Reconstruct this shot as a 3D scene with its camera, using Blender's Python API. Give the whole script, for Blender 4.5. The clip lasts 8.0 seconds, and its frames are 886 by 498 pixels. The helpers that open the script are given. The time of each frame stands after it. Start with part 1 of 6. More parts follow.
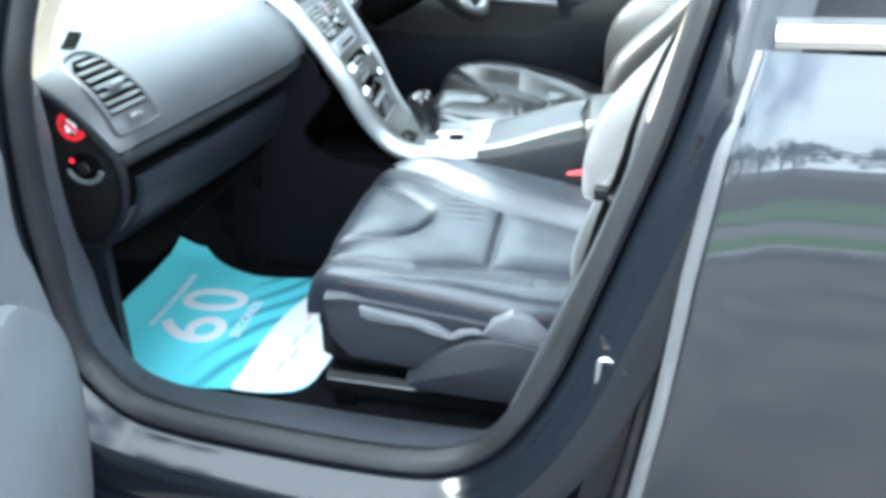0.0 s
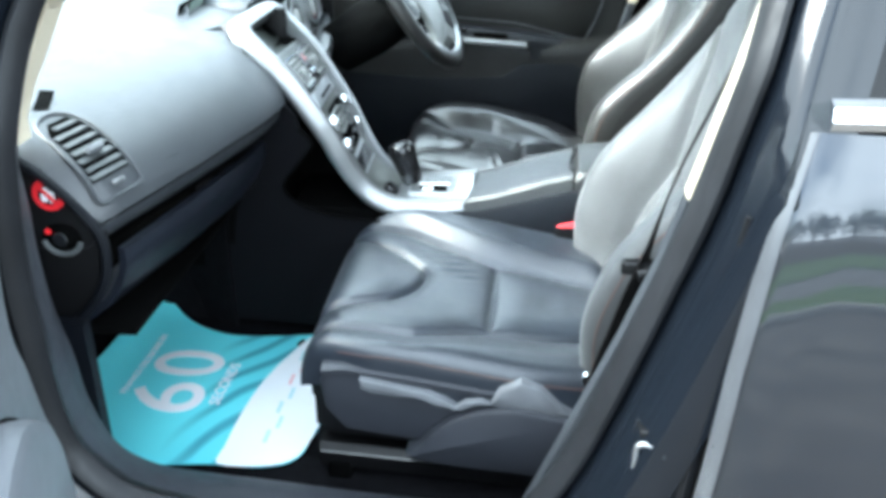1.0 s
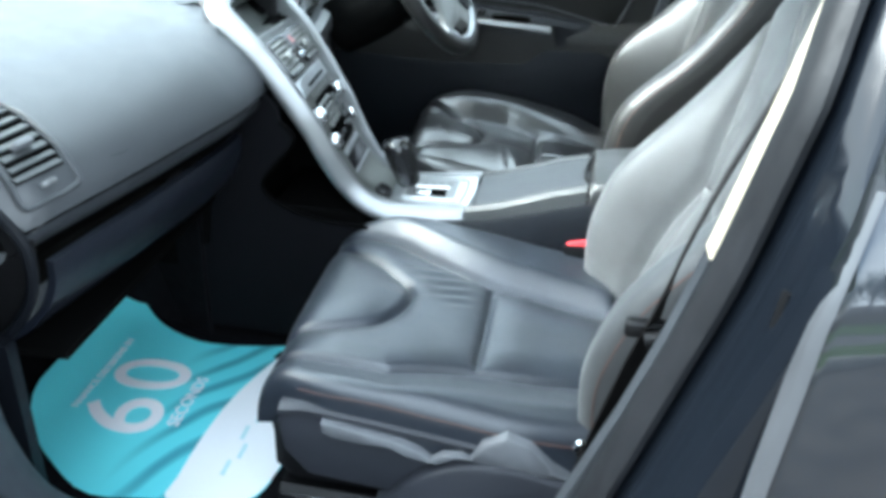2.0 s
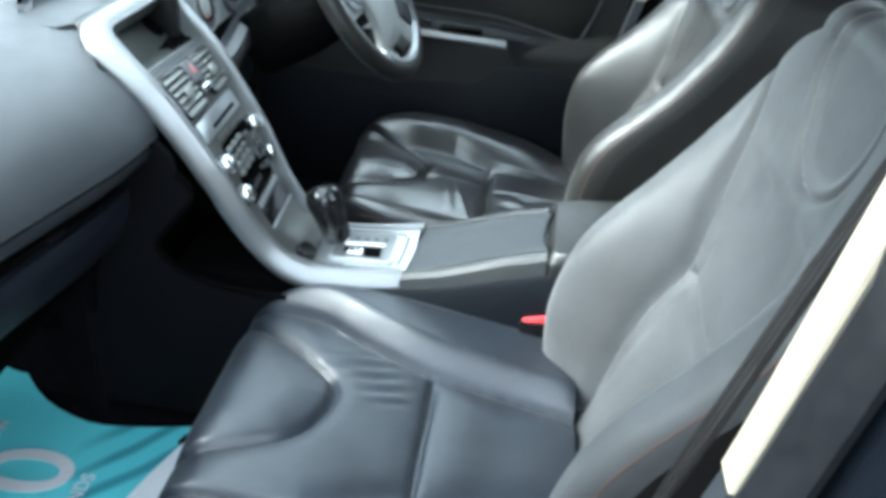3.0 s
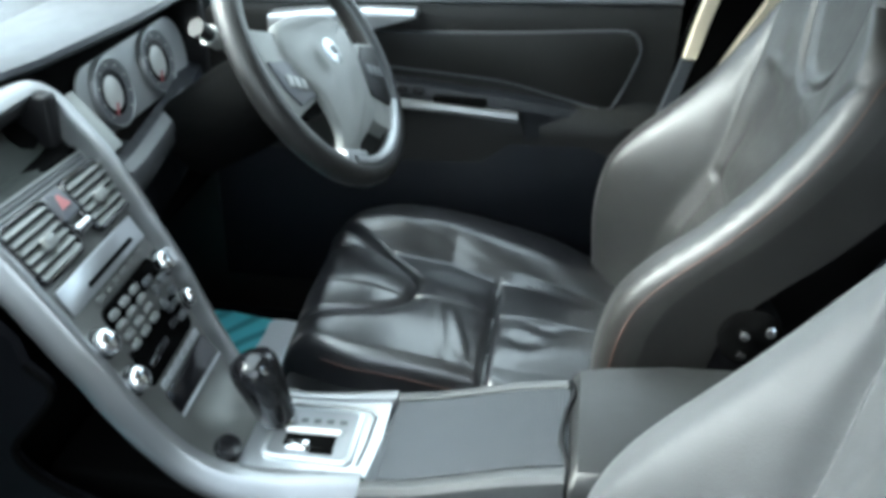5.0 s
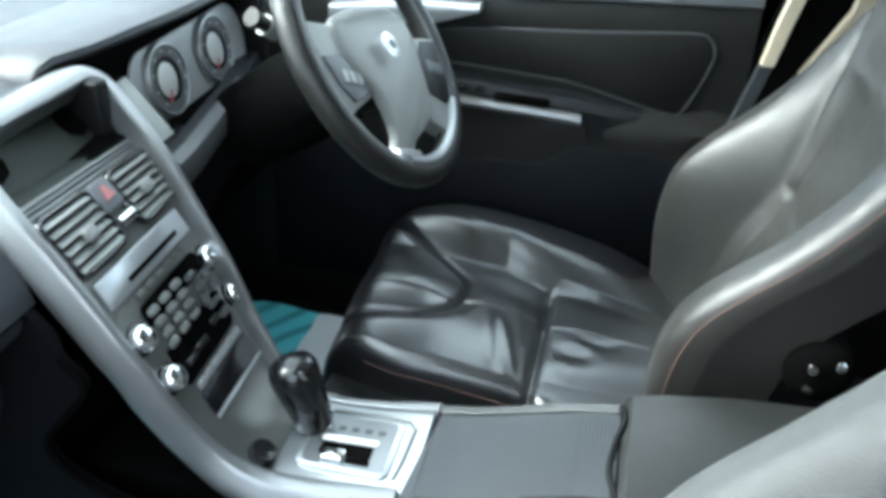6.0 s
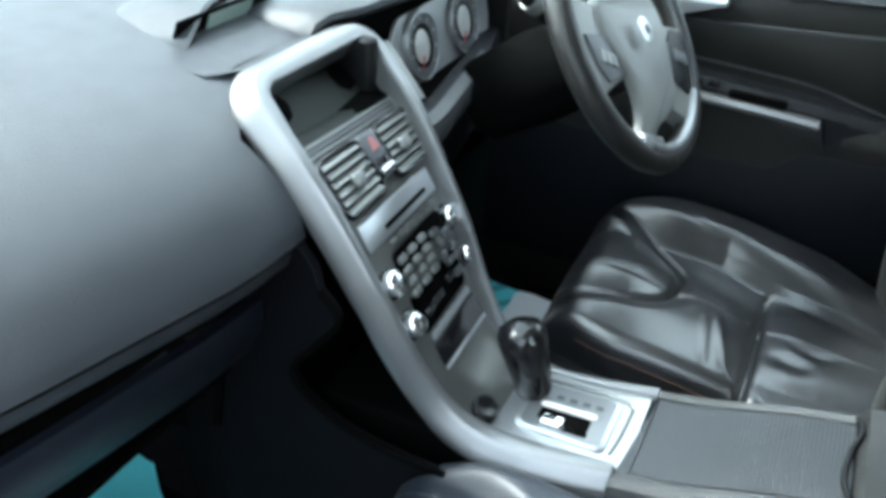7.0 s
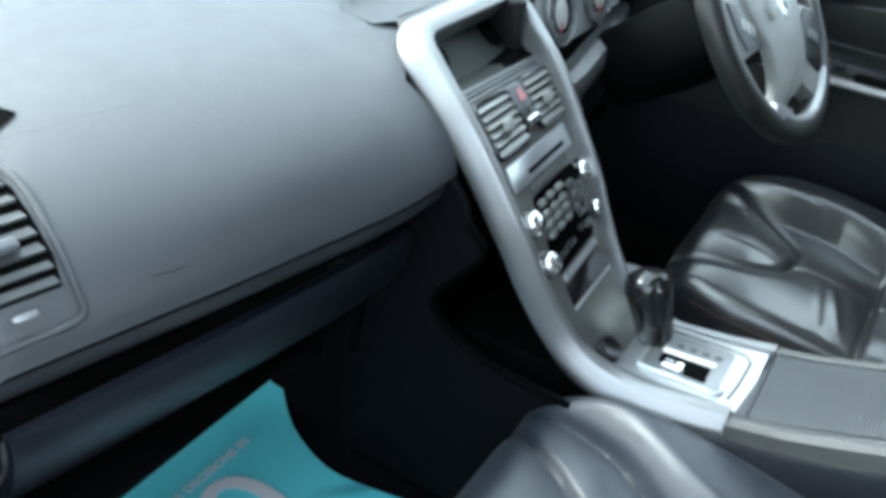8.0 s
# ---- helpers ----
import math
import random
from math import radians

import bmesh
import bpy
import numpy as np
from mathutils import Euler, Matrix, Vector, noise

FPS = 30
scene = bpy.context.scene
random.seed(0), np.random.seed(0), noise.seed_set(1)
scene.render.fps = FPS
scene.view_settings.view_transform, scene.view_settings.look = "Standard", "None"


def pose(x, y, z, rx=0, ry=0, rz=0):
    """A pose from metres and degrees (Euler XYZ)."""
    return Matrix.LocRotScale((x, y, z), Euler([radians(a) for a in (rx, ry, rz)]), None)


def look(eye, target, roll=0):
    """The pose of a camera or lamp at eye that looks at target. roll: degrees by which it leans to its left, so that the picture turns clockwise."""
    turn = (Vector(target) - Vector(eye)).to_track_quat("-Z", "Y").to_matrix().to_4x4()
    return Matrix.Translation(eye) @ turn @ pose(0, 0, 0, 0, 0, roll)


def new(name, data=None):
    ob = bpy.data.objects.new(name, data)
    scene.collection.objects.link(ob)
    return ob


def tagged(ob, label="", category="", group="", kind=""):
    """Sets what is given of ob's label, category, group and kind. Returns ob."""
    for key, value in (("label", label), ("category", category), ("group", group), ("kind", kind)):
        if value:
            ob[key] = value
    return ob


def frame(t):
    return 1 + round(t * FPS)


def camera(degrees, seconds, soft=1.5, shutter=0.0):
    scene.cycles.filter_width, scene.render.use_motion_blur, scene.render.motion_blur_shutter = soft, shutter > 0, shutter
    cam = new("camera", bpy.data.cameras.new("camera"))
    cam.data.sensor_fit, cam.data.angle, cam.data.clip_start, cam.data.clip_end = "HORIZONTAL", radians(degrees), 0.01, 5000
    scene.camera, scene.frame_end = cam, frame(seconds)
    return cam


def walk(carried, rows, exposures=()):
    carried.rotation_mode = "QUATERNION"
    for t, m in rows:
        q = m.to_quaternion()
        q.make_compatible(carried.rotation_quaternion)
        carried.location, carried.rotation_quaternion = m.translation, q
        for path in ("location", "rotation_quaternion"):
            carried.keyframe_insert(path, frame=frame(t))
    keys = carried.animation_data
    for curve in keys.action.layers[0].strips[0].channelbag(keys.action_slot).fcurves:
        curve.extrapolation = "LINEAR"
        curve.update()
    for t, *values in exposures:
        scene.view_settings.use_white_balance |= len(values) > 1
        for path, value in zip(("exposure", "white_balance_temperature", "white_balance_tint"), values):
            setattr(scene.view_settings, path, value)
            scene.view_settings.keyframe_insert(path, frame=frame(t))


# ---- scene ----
cam = camera(53.0, 8.0, soft=4.2)
PATH = [
    (0, (0.524, -1.83, 1.442), (0.194, -0.091, 0.51), -0.5),
    (0.5, (0.448, -1.794, 1.472), (0.18, -0.038, 0.551), 0.9),
    (1, (0.397, -1.76, 1.481), (0.216, 0.021, 0.588), 0.7),
    (2.5, (0.456, -1.378, 1.456), (0.187, 0.339, 0.466), 2.8),
    (3, (0.427, -1.231, 1.476), (0.283, 0.495, 0.475), 4.1),
    (3.5, (0.402, -1.122, 1.473), (0.347, 0.614, 0.482), 3.8),
    (4, (0.418, -1.014, 1.48), (0.344, 0.719, 0.484), 3.3),
    (4.5, (0.45, -0.866, 1.458), (0.28, 0.868, 0.476), 2.0),
    (6, (0.447, -0.716, 1.452), (0.089, 0.971, 0.44), 2.4),
    (6.5, (0.416, -0.74, 1.442), (-0.092, 0.905, 0.425), 2.9),
    (7, (0.366, -0.78, 1.437), (-0.315, 0.788, 0.399), 3.6),
    (7.5, (0.336, -0.817, 1.421), (-0.429, 0.699, 0.364), 4.9),
    (8, (0.347, -0.901, 1.417), (-0.48, 0.582, 0.361), 4.5),
]
walk(cam, [(t, look(eye, target, roll)) for t, eye, target, roll in PATH], exposures=[(0,2.58,5680, 0), (1,2.21,5680, 0), (2.5,1.79,5650, 0), (3.5, 1.55, 5700, 0), (4.5, 1.55, 5800, 0), (6, 1.5, 5800, 0), (7, 1.4, 5750, 0), (8, 1.5, 5700, 0)])

# ---------------------------------------------------------------- light
world = bpy.data.worlds.new("sky")
scene.world = world
world.use_nodes = True
wn, wl = world.node_tree.nodes, world.node_tree.links
wn.clear()
SUN_EL, SUN_AZ = radians(38), radians(256)
sky = wn.new("ShaderNodeTexSky")
sky.sky_type, sky.sun_disc = "NISHITA", False
sky.sun_elevation, sky.sun_rotation = SUN_EL, SUN_AZ
sky.air_density, sky.dust_density, sky.ozone_density = 1.0, 2.5, 1.0
# broken white cloud over the blue sky
wco = wn.new("ShaderNodeTexCoord")
wno = wn.new("ShaderNodeTexNoise")
wno.inputs["Scale"].default_value, wno.inputs["Detail"].default_value = 2.2, 5.0
wra = wn.new("ShaderNodeValToRGB")
wra.color_ramp.elements[0].position, wra.color_ramp.elements[1].position = 0.34, 0.56
wmi = wn.new("ShaderNodeMix")
wmi.data_type = "RGBA"
wmi.inputs["B"].default_value = (12.5, 12.9, 13.5, 1)
wbg, wout = wn.new("ShaderNodeBackground"), wn.new("ShaderNodeOutputWorld")
wbg.inputs["Strength"].default_value = 0.15
wl.new(wco.outputs["Generated"], wno.inputs["Vector"])
wl.new(wno.outputs["Fac"], wra.inputs["Fac"])
wl.new(wra.outputs["Color"], wmi.inputs["Factor"])
wl.new(sky.outputs["Color"], wmi.inputs["A"])
wl.new(wmi.outputs["Result"], wbg.inputs["Color"])
wl.new(wbg.outputs["Background"], wout.inputs["Surface"])
sun = new("sun", bpy.data.lights.new("sun", "SUN"))
sun.data.energy, sun.data.angle, sun.data.color = 2.8, radians(30), (1.0, 0.95, 0.88)
sun_way = Vector((math.sin(SUN_AZ) * math.cos(SUN_EL), math.cos(SUN_AZ) * math.cos(SUN_EL), math.sin(SUN_EL)))
sun.matrix_world = look(sun_way * 30, (0, 0, 0))


# ---------------------------------------------------------------- materials
def material(name, color, rough=0.5, metal=0.0, grain=0.0, grain_size=500.0, vary=0.15, vary_size=6.0,
             coat=0.0, spec=0.5, wear=0.0, sheen=0.0, color2=None, aniso=0.0, folds=0.0):
    """Principled surface with a two-scale colour and gloss variation and a fine grain."""
    m = bpy.data.materials.new(name)
    m.use_nodes = True
    n, l = m.node_tree.nodes, m.node_tree.links
    b = n["Principled BSDF"]
    co = n.new("ShaderNodeTexCoord")
    big = n.new("ShaderNodeTexNoise")
    big.inputs["Scale"].default_value, big.inputs["Detail"].default_value = vary_size, 6.0
    l.new(co.outputs["Object"], big.inputs["Vector"])
    ramp = n.new("ShaderNodeValToRGB")
    c2 = color2 or tuple(min(1, c * (1 + vary)) for c in color)
    c1 = tuple(c * (1 - vary) for c in color) if color2 is None else color
    ramp.color_ramp.elements[0].position, ramp.color_ramp.elements[1].position = 0.3, 0.7
    ramp.color_ramp.elements[0].color, ramp.color_ramp.elements[1].color = (*c1, 1), (*c2, 1)
    l.new(big.outputs["Fac"], ramp.inputs["Fac"])
    l.new(ramp.outputs["Color"], b.inputs["Base Color"])
    b.inputs["Metallic"].default_value = metal
    b.inputs["Specular IOR Level"].default_value = spec
    b.inputs["Coat Weight"].default_value = coat
    b.inputs["Coat Roughness"].default_value = 0.03
    b.inputs["Sheen Weight"].default_value = sheen
    b.inputs["Anisotropic"].default_value = aniso
    fine = n.new("ShaderNodeTexNoise")
    fine.inputs["Scale"].default_value, fine.inputs["Detail"].default_value = vary_size * 7, 4.0
    l.new(co.outputs["Object"], fine.inputs["Vector"])
    rr = n.new("ShaderNodeMapRange")
    rr.inputs["To Min"].default_value, rr.inputs["To Max"].default_value = max(0.02, rough - 0.06 - wear), min(1, rough + 0.06 + wear)
    l.new(fine.outputs["Fac"], rr.inputs["Value"])
    l.new(rr.outputs["Result"], b.inputs["Roughness"])
    if grain > 0:
        vo = n.new("ShaderNodeTexVoronoi")
        vo.inputs["Scale"].default_value = grain_size
        l.new(co.outputs["Object"], vo.inputs["Vector"])
        bump = n.new("ShaderNodeBump")
        bump.inputs["Strength"].default_value, bump.inputs["Distance"].default_value = grain, 0.001
        l.new(vo.outputs["Distance"], bump.inputs["Height"])
        l.new(bump.outputs["Normal"], b.inputs["Normal"])
        if folds > 0:
            # soft uneven stretch of the hide
            wr = n.new("ShaderNodeTexNoise")
            wr.inputs["Scale"].default_value, wr.inputs["Detail"].default_value = 34.0, 3.0
            wr.inputs["Distortion"].default_value = 0.8
            l.new(co.outputs["Object"], wr.inputs["Vector"])
            soft_bump = n.new("ShaderNodeBump")
            soft_bump.inputs["Strength"].default_value, soft_bump.inputs["Distance"].default_value = folds, 0.006
            l.new(wr.outputs["Fac"], soft_bump.inputs["Height"])
            l.new(soft_bump.outputs["Normal"], bump.inputs["Normal"])
    return m


# one black leather in several tones: lit and shaded parts get their own base
leather_worn_dim = material("polished black leather, dimmed base", (0.005, 0.005, 0.0065), 0.35, grain=0.08, grain_size=420, vary=0.2, vary_size=9, spec=1.0, coat=0.8, folds=0.015)
leather_worn_dim.node_tree.nodes["Principled BSDF"].inputs["Coat Roughness"].default_value = 0.26
# base tinted blue for the sky reflected on the passenger cushion
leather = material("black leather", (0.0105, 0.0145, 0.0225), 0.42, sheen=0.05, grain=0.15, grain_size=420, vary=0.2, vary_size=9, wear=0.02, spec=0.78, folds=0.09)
leather_back_dim = material("black backrest leather, dimmer tone", (0.014, 0.0132, 0.012), 0.47, sheen=0.06, grain=0.15, grain_size=420, vary=0.25, vary_size=9, wear=0.03, spec=0.6, folds=0.04)
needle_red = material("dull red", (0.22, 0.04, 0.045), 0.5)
leather_back_lit = material("matt black backrest leather, lit tone", (0.047, 0.049, 0.051), 0.62, sheen=0.2, grain=0.15, grain_size=420, vary=0.2, vary_size=9, wear=0.02, spec=0.6)
leather_back_lit.node_tree.nodes["Principled BSDF"].inputs["Sheen Roughness"].default_value = 0.45
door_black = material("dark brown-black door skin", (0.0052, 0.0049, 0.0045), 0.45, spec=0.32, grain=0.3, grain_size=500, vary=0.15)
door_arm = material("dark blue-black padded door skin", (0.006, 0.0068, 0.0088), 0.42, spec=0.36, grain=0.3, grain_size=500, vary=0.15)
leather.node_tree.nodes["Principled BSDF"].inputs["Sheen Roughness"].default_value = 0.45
leather_dark = material("black leather, darker tone", (0.011, 0.0105, 0.010), 0.40, grain=0.3, grain_size=380, vary=0.2, wear=0.05)
thread = material("orange brown thread", (0.10, 0.052, 0.040), 0.7, grain=0.4, grain_size=900)
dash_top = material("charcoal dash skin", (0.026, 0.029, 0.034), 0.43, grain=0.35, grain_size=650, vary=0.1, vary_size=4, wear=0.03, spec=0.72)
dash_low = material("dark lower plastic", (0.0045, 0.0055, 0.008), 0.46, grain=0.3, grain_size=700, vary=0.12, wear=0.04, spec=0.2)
plastic_black = material("black plastic", (0.0035, 0.0035, 0.004), 0.45, grain=0.2, grain_size=800, spec=0.25)
slat_grey = material("pale grey slat plastic", (0.20, 0.205, 0.20), 0.36, metal=0.35, grain=0.1, grain_size=800)
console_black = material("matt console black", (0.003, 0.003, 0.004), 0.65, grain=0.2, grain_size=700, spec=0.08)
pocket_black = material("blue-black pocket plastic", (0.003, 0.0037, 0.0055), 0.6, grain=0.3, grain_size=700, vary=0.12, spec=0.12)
# bluish light from the doorway is mixed into the lid's colour
lid_skylit = material("dark lid plastic with daylight blue", (0.0062, 0.0080, 0.0135), 0.36, grain=0.3, grain_size=700, vary=0.1, spec=0.65)
arm_skin = material("black padded vinyl", (0.013, 0.0135, 0.0135), 0.47, grain=0.2, grain_size=500, vary=0.12, vary_size=6, wear=0.03, spec=0.6)
rail_grey = material("smooth grey rail plastic", (0.045, 0.047, 0.048), 0.40, grain=0.1, grain_size=700, vary=0.08, vary_size=5)
vent_grey = material("dark grey slat plastic", (0.042, 0.045, 0.048), 0.42, grain=0.15, grain_size=800)
plastic_grey = material("grey slat plastic", (0.075, 0.08, 0.083), 0.38, grain=0.15, grain_size=800)
gloss_black = material("gloss black", (0.006, 0.006, 0.007), 0.2, vary=0.1, coat=0.15)
seat_plastic = material("dark blue-grey seat plastic", (0.025, 0.027, 0.034), 0.44, grain=0.25, grain_size=700, vary=0.12, wear=0.03)
# near-black; also stands for the shade inside gaps, wells, slots and the bay
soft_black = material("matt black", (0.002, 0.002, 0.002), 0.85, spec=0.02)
trim_door = material("grey door trim plastic", (0.085, 0.09, 0.10), 0.5, grain=0.3, grain_size=600, vary=0.1)
silver = material("satin silver paint", (0.25, 0.255, 0.262), 0.36, metal=0.8, vary=0.05, vary_size=3, grain=0.03)
white_gloss = material("bright white plastic", (0.72, 0.72, 0.72), 0.3, vary=0.03)
stack_face = material("brushed grey metal", (0.15, 0.152, 0.145), 0.38, metal=0.75, vary=0.06, vary_size=4, aniso=0.4)
plate_metal = material("brushed bright metal", (0.50, 0.52, 0.54), 0.30, metal=0.8, vary=0.05, vary_size=3, aniso=0.3)
gate_metal = material("dull gate metal", (0.27, 0.28, 0.29), 0.34, metal=0.8, vary=0.06, vary_size=8, aniso=0.3)
chrome = material("chrome", (0.80, 0.81, 0.82), 0.08, metal=1.0, vary=0.03)
carpet = material("black carpet", (0.0045, 0.0045, 0.0055), 0.95, spec=0.06, grain=1.0, grain_size=300, vary=0.35, vary_size=40)
rubber = material("black rubber seal", (0.009, 0.0095, 0.011), 0.44, spec=0.27, grain=0.07, grain_size=500, vary=0.25, vary_size=12, wear=0.1)
cream = material("cream pillar trim", (0.51, 0.45, 0.34), 0.6, grain=0.25, grain_size=700, vary=0.06)
headlining = material("pale cloth headlining", (0.60, 0.57, 0.50), 0.95, grain=0.6, grain_size=500, vary=0.06)
webbing = material("black belt webbing", (0.0055, 0.005, 0.005), 0.7, grain=0.8, grain_size=600, vary=0.3, vary_size=60, spec=0.14)
webbing_rib = material("greyed belt rib", (0.018, 0.017, 0.017), 0.6, grain=0.5, grain_size=600, vary=0.3, vary_size=60, spec=0.2)
paint = material("dark grey metallic paint", (0.014, 0.017, 0.023), 0.34, metal=0.5, spec=0.2, vary=0.08, vary_size=3, coat=1.0)
paint.node_tree.nodes["Principled BSDF"].inputs["Coat Roughness"].default_value = 0.025
paint.node_tree.nodes["Principled BSDF"].inputs["Coat IOR"].default_value = 1.65
# the car's paint again, darker for the shade on sill, frame and pillar
paint_shaded = material("body paint in its shaded tone", (0.005, 0.0065, 0.0092), 0.14, vary=0.1, vary_size=4, spec=0.4)
red_plastic = material("red buckle plastic", (0.75, 0.06, 0.07), 0.35)
red_print = material("red print", (0.70, 0.02, 0.03), 0.45)
white_print = material("white print", (0.80, 0.80, 0.84), 0.6, vary=0.02)
white_paper = material("white paper", (0.82, 0.84, 0.88), 0.7, vary=0.03, vary_size=5)
faint_teal = material("faint teal print", (0.50, 0.72, 0.76), 0.6, vary=0.02)
faint_pink = material("faint pink print", (0.80, 0.52, 0.56), 0.6, vary=0.02)
hazard_red = material("faded red mark", (0.36, 0.13, 0.13), 0.5, vary=0.02)
yellow_print = material("yellow label", (0.80, 0.66, 0.04), 0.5)
# pale base stands for the sky reflected along the door's edge
hem_sheen = material("door edge with sky sheen in its colour", (0.055, 0.057, 0.062), 0.30, spec=0.5, vary=0.15, vary_size=8)
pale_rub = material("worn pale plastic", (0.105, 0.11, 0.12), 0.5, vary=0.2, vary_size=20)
dial_face = material("pale dial ring", (0.22, 0.225, 0.23), 0.45, metal=0.3)
dial_grey = material("mid grey dial", (0.055, 0.058, 0.062), 0.4, vary=0.1)
dial_pale = material("pale grey dial centre", (0.34, 0.345, 0.33), 0.4, metal=0.2, vary=0.08)
lcd = material("grey green display", (0.20, 0.26, 0.23), 0.25, vary=0.06)
screen_dark = material("dark screen bay", (0.015, 0.018, 0.016), 0.62, vary=0.1, spec=0.25)
asphalt = material("asphalt", (0.080, 0.070, 0.060), 0.9, grain=1.0, grain_size=120, vary=0.4, vary_size=2.2)
grass_mat = material("mown grass", (0.055, 0.10, 0.025), 0.95, vary=0.35, vary_size=3, color2=(0.09, 0.14, 0.035))
concrete = material("kerb concrete", (0.30, 0.29, 0.27), 0.9, grain=0.6, grain_size=90, vary=0.2)
flag = material("paving asphalt", (0.14, 0.135, 0.13), 0.9, grain=0.7, grain_size=90, vary=0.2)
leaf = material("hedge leaf", (0.030, 0.055, 0.020), 0.7, vary=0.4, vary_size=14)
bark = material("bark", (0.10, 0.075, 0.055), 0.9, grain=1.0, grain_size=60, vary=0.3)
wood = material("weathered fence wood", (0.17, 0.13, 0.09), 0.85, grain=0.6, grain_size=90, vary=0.3)


def glass_material(name, tint=(0.9, 0.95, 0.93)):
    m = bpy.data.materials.new(name)
    m.use_nodes = True
    b = m.node_tree.nodes["Principled BSDF"]
    b.inputs["Base Color"].default_value = (*tint, 1)
    b.inputs["Transmission Weight"].default_value = 1.0
    b.inputs["Roughness"].default_value = 0.0
    b.inputs["IOR"].default_value = 1.05
    return m


glass = glass_material("clear car glass")
dark_glass = material("dark tinted glass", (0.004, 0.004, 0.005), 0.05, vary=0.0, spec=0.2)


def teal_print():
    """Printed paper: a teal sheet, paler to one side, with dark sweeping folds of drapery."""
    m = bpy.data.materials.new("teal printed paper")
    m.use_nodes = True
    n, l = m.node_tree.nodes, m.node_tree.links
    b = n["Principled BSDF"]
    b.inputs["Roughness"].default_value = 0.55
    co, mp = n.new("ShaderNodeTexCoord"), n.new("ShaderNodeMapping")
    l.new(co.outputs["Object"], mp.inputs["Vector"])
    mp.inputs["Rotation"].default_value = (0, 0, radians(28))
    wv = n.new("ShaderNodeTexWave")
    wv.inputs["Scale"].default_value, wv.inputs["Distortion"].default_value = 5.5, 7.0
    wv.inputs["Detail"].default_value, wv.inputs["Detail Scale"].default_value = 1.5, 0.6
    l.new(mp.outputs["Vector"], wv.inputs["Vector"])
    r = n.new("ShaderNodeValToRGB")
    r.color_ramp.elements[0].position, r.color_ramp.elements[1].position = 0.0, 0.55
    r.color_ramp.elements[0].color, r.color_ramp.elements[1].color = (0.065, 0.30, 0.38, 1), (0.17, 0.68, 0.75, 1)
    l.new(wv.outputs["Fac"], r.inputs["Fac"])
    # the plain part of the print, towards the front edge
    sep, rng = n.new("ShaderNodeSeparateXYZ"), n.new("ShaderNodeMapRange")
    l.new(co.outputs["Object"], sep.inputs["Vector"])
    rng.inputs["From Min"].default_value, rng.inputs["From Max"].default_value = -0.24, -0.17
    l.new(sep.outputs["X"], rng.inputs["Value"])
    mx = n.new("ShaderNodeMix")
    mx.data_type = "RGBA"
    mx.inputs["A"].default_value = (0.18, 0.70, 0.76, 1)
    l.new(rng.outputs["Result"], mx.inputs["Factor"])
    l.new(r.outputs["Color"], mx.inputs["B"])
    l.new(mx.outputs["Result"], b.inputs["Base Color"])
    return m


teal = teal_print()


# ---------------------------------------------------------------- building blocks
def thing(name, label, category, group="", kind=""):
    return tagged(new(name), label, category, group, kind)


def mesh_of(name, bm, mat, smooth=True):
    me = bpy.data.meshes.new(name)
    bmesh.ops.recalc_face_normals(bm, faces=bm.faces)
    bm.to_mesh(me)
    bm.free()
    me.materials.append(mat)
    if smooth:
        me.polygons.foreach_set("use_smooth", [True] * len(me.polygons))
        me.set_sharp_from_angle(angle=radians(38))
    return me


def part(name, bm, mat, parent=None, label="", smooth=True):
    ob = new(name, mesh_of(name, bm, mat, smooth))
    ob.parent = parent
    if label:
        ob["label"] = label
    return ob


def setting(name, bm, mat, label, category, smooth=True):
    return tagged(part(name, bm, mat, None, "", smooth), label, category, "", "structure")


def catmull(pts, n=8, closed=False):
    """A smooth curve through the points, n steps from one to the next."""
    p = [Vector(q) for q in pts]
    k, out = len(p), []
    for i in range(k if closed else k - 1):
        if closed:
            a, b, c, d = p[i - 1], p[i], p[(i + 1) % k], p[(i + 2) % k]
        else:
            b, c = p[i], p[i + 1]
            a = p[i - 1] if i else 2 * b - c
            d = p[i + 2] if i + 2 < k else 2 * c - b
        for j in range(n):
            u = j / n
            out.append(0.5 * (2 * b + (c - a) * u + (2 * a - 5 * b + 4 * c - d) * u * u + (3 * b - a - 3 * c + d) * u ** 3))
    if not closed:
        out.append(p[-1])
    return out


def curve_at(pts, x):
    """Piecewise-smooth interpolation of (x, value) pairs."""
    if x <= pts[0][0]:
        return pts[0][1]
    for (a, va), (b, vb) in zip(pts, pts[1:]):
        if x <= b:
            u = (x - a) / (b - a)
            u = u * u * (3 - 2 * u)
            return va + (vb - va) * u
    return pts[-1][1]


def line_at(pts, x):
    if x <= pts[0][0]:
        return pts[0][1]
    for (a, va), (b, vb) in zip(pts, pts[1:]):
        if x <= b:
            return va + (vb - va) * (x - a) / (b - a)
    return pts[-1][1]


def step(a, b, x):
    u = min(1.0, max(0.0, (x - a) / (b - a)))
    return u * u * (3 - 2 * u)


def loft(rings, closed=True, caps=True, wrap=False):
    """Skin over rings of equal length. closed: each ring is a loop; wrap: the last ring joins the first."""
    bm = bmesh.new()
    vs = [[bm.verts.new(v) for v in r] for r in rings]
    n, k = len(vs[0]), len(vs)
    for i in range(k if wrap else k - 1):
        for j in range(n if closed else n - 1):
            a, b = vs[i], vs[(i + 1) % k]
            bm.faces.new((a[j], a[(j + 1) % n], b[(j + 1) % n], b[j]))
    if caps and closed and not wrap:
        bm.faces.new(vs[0])
        bm.faces.new(vs[-1])
    return bm


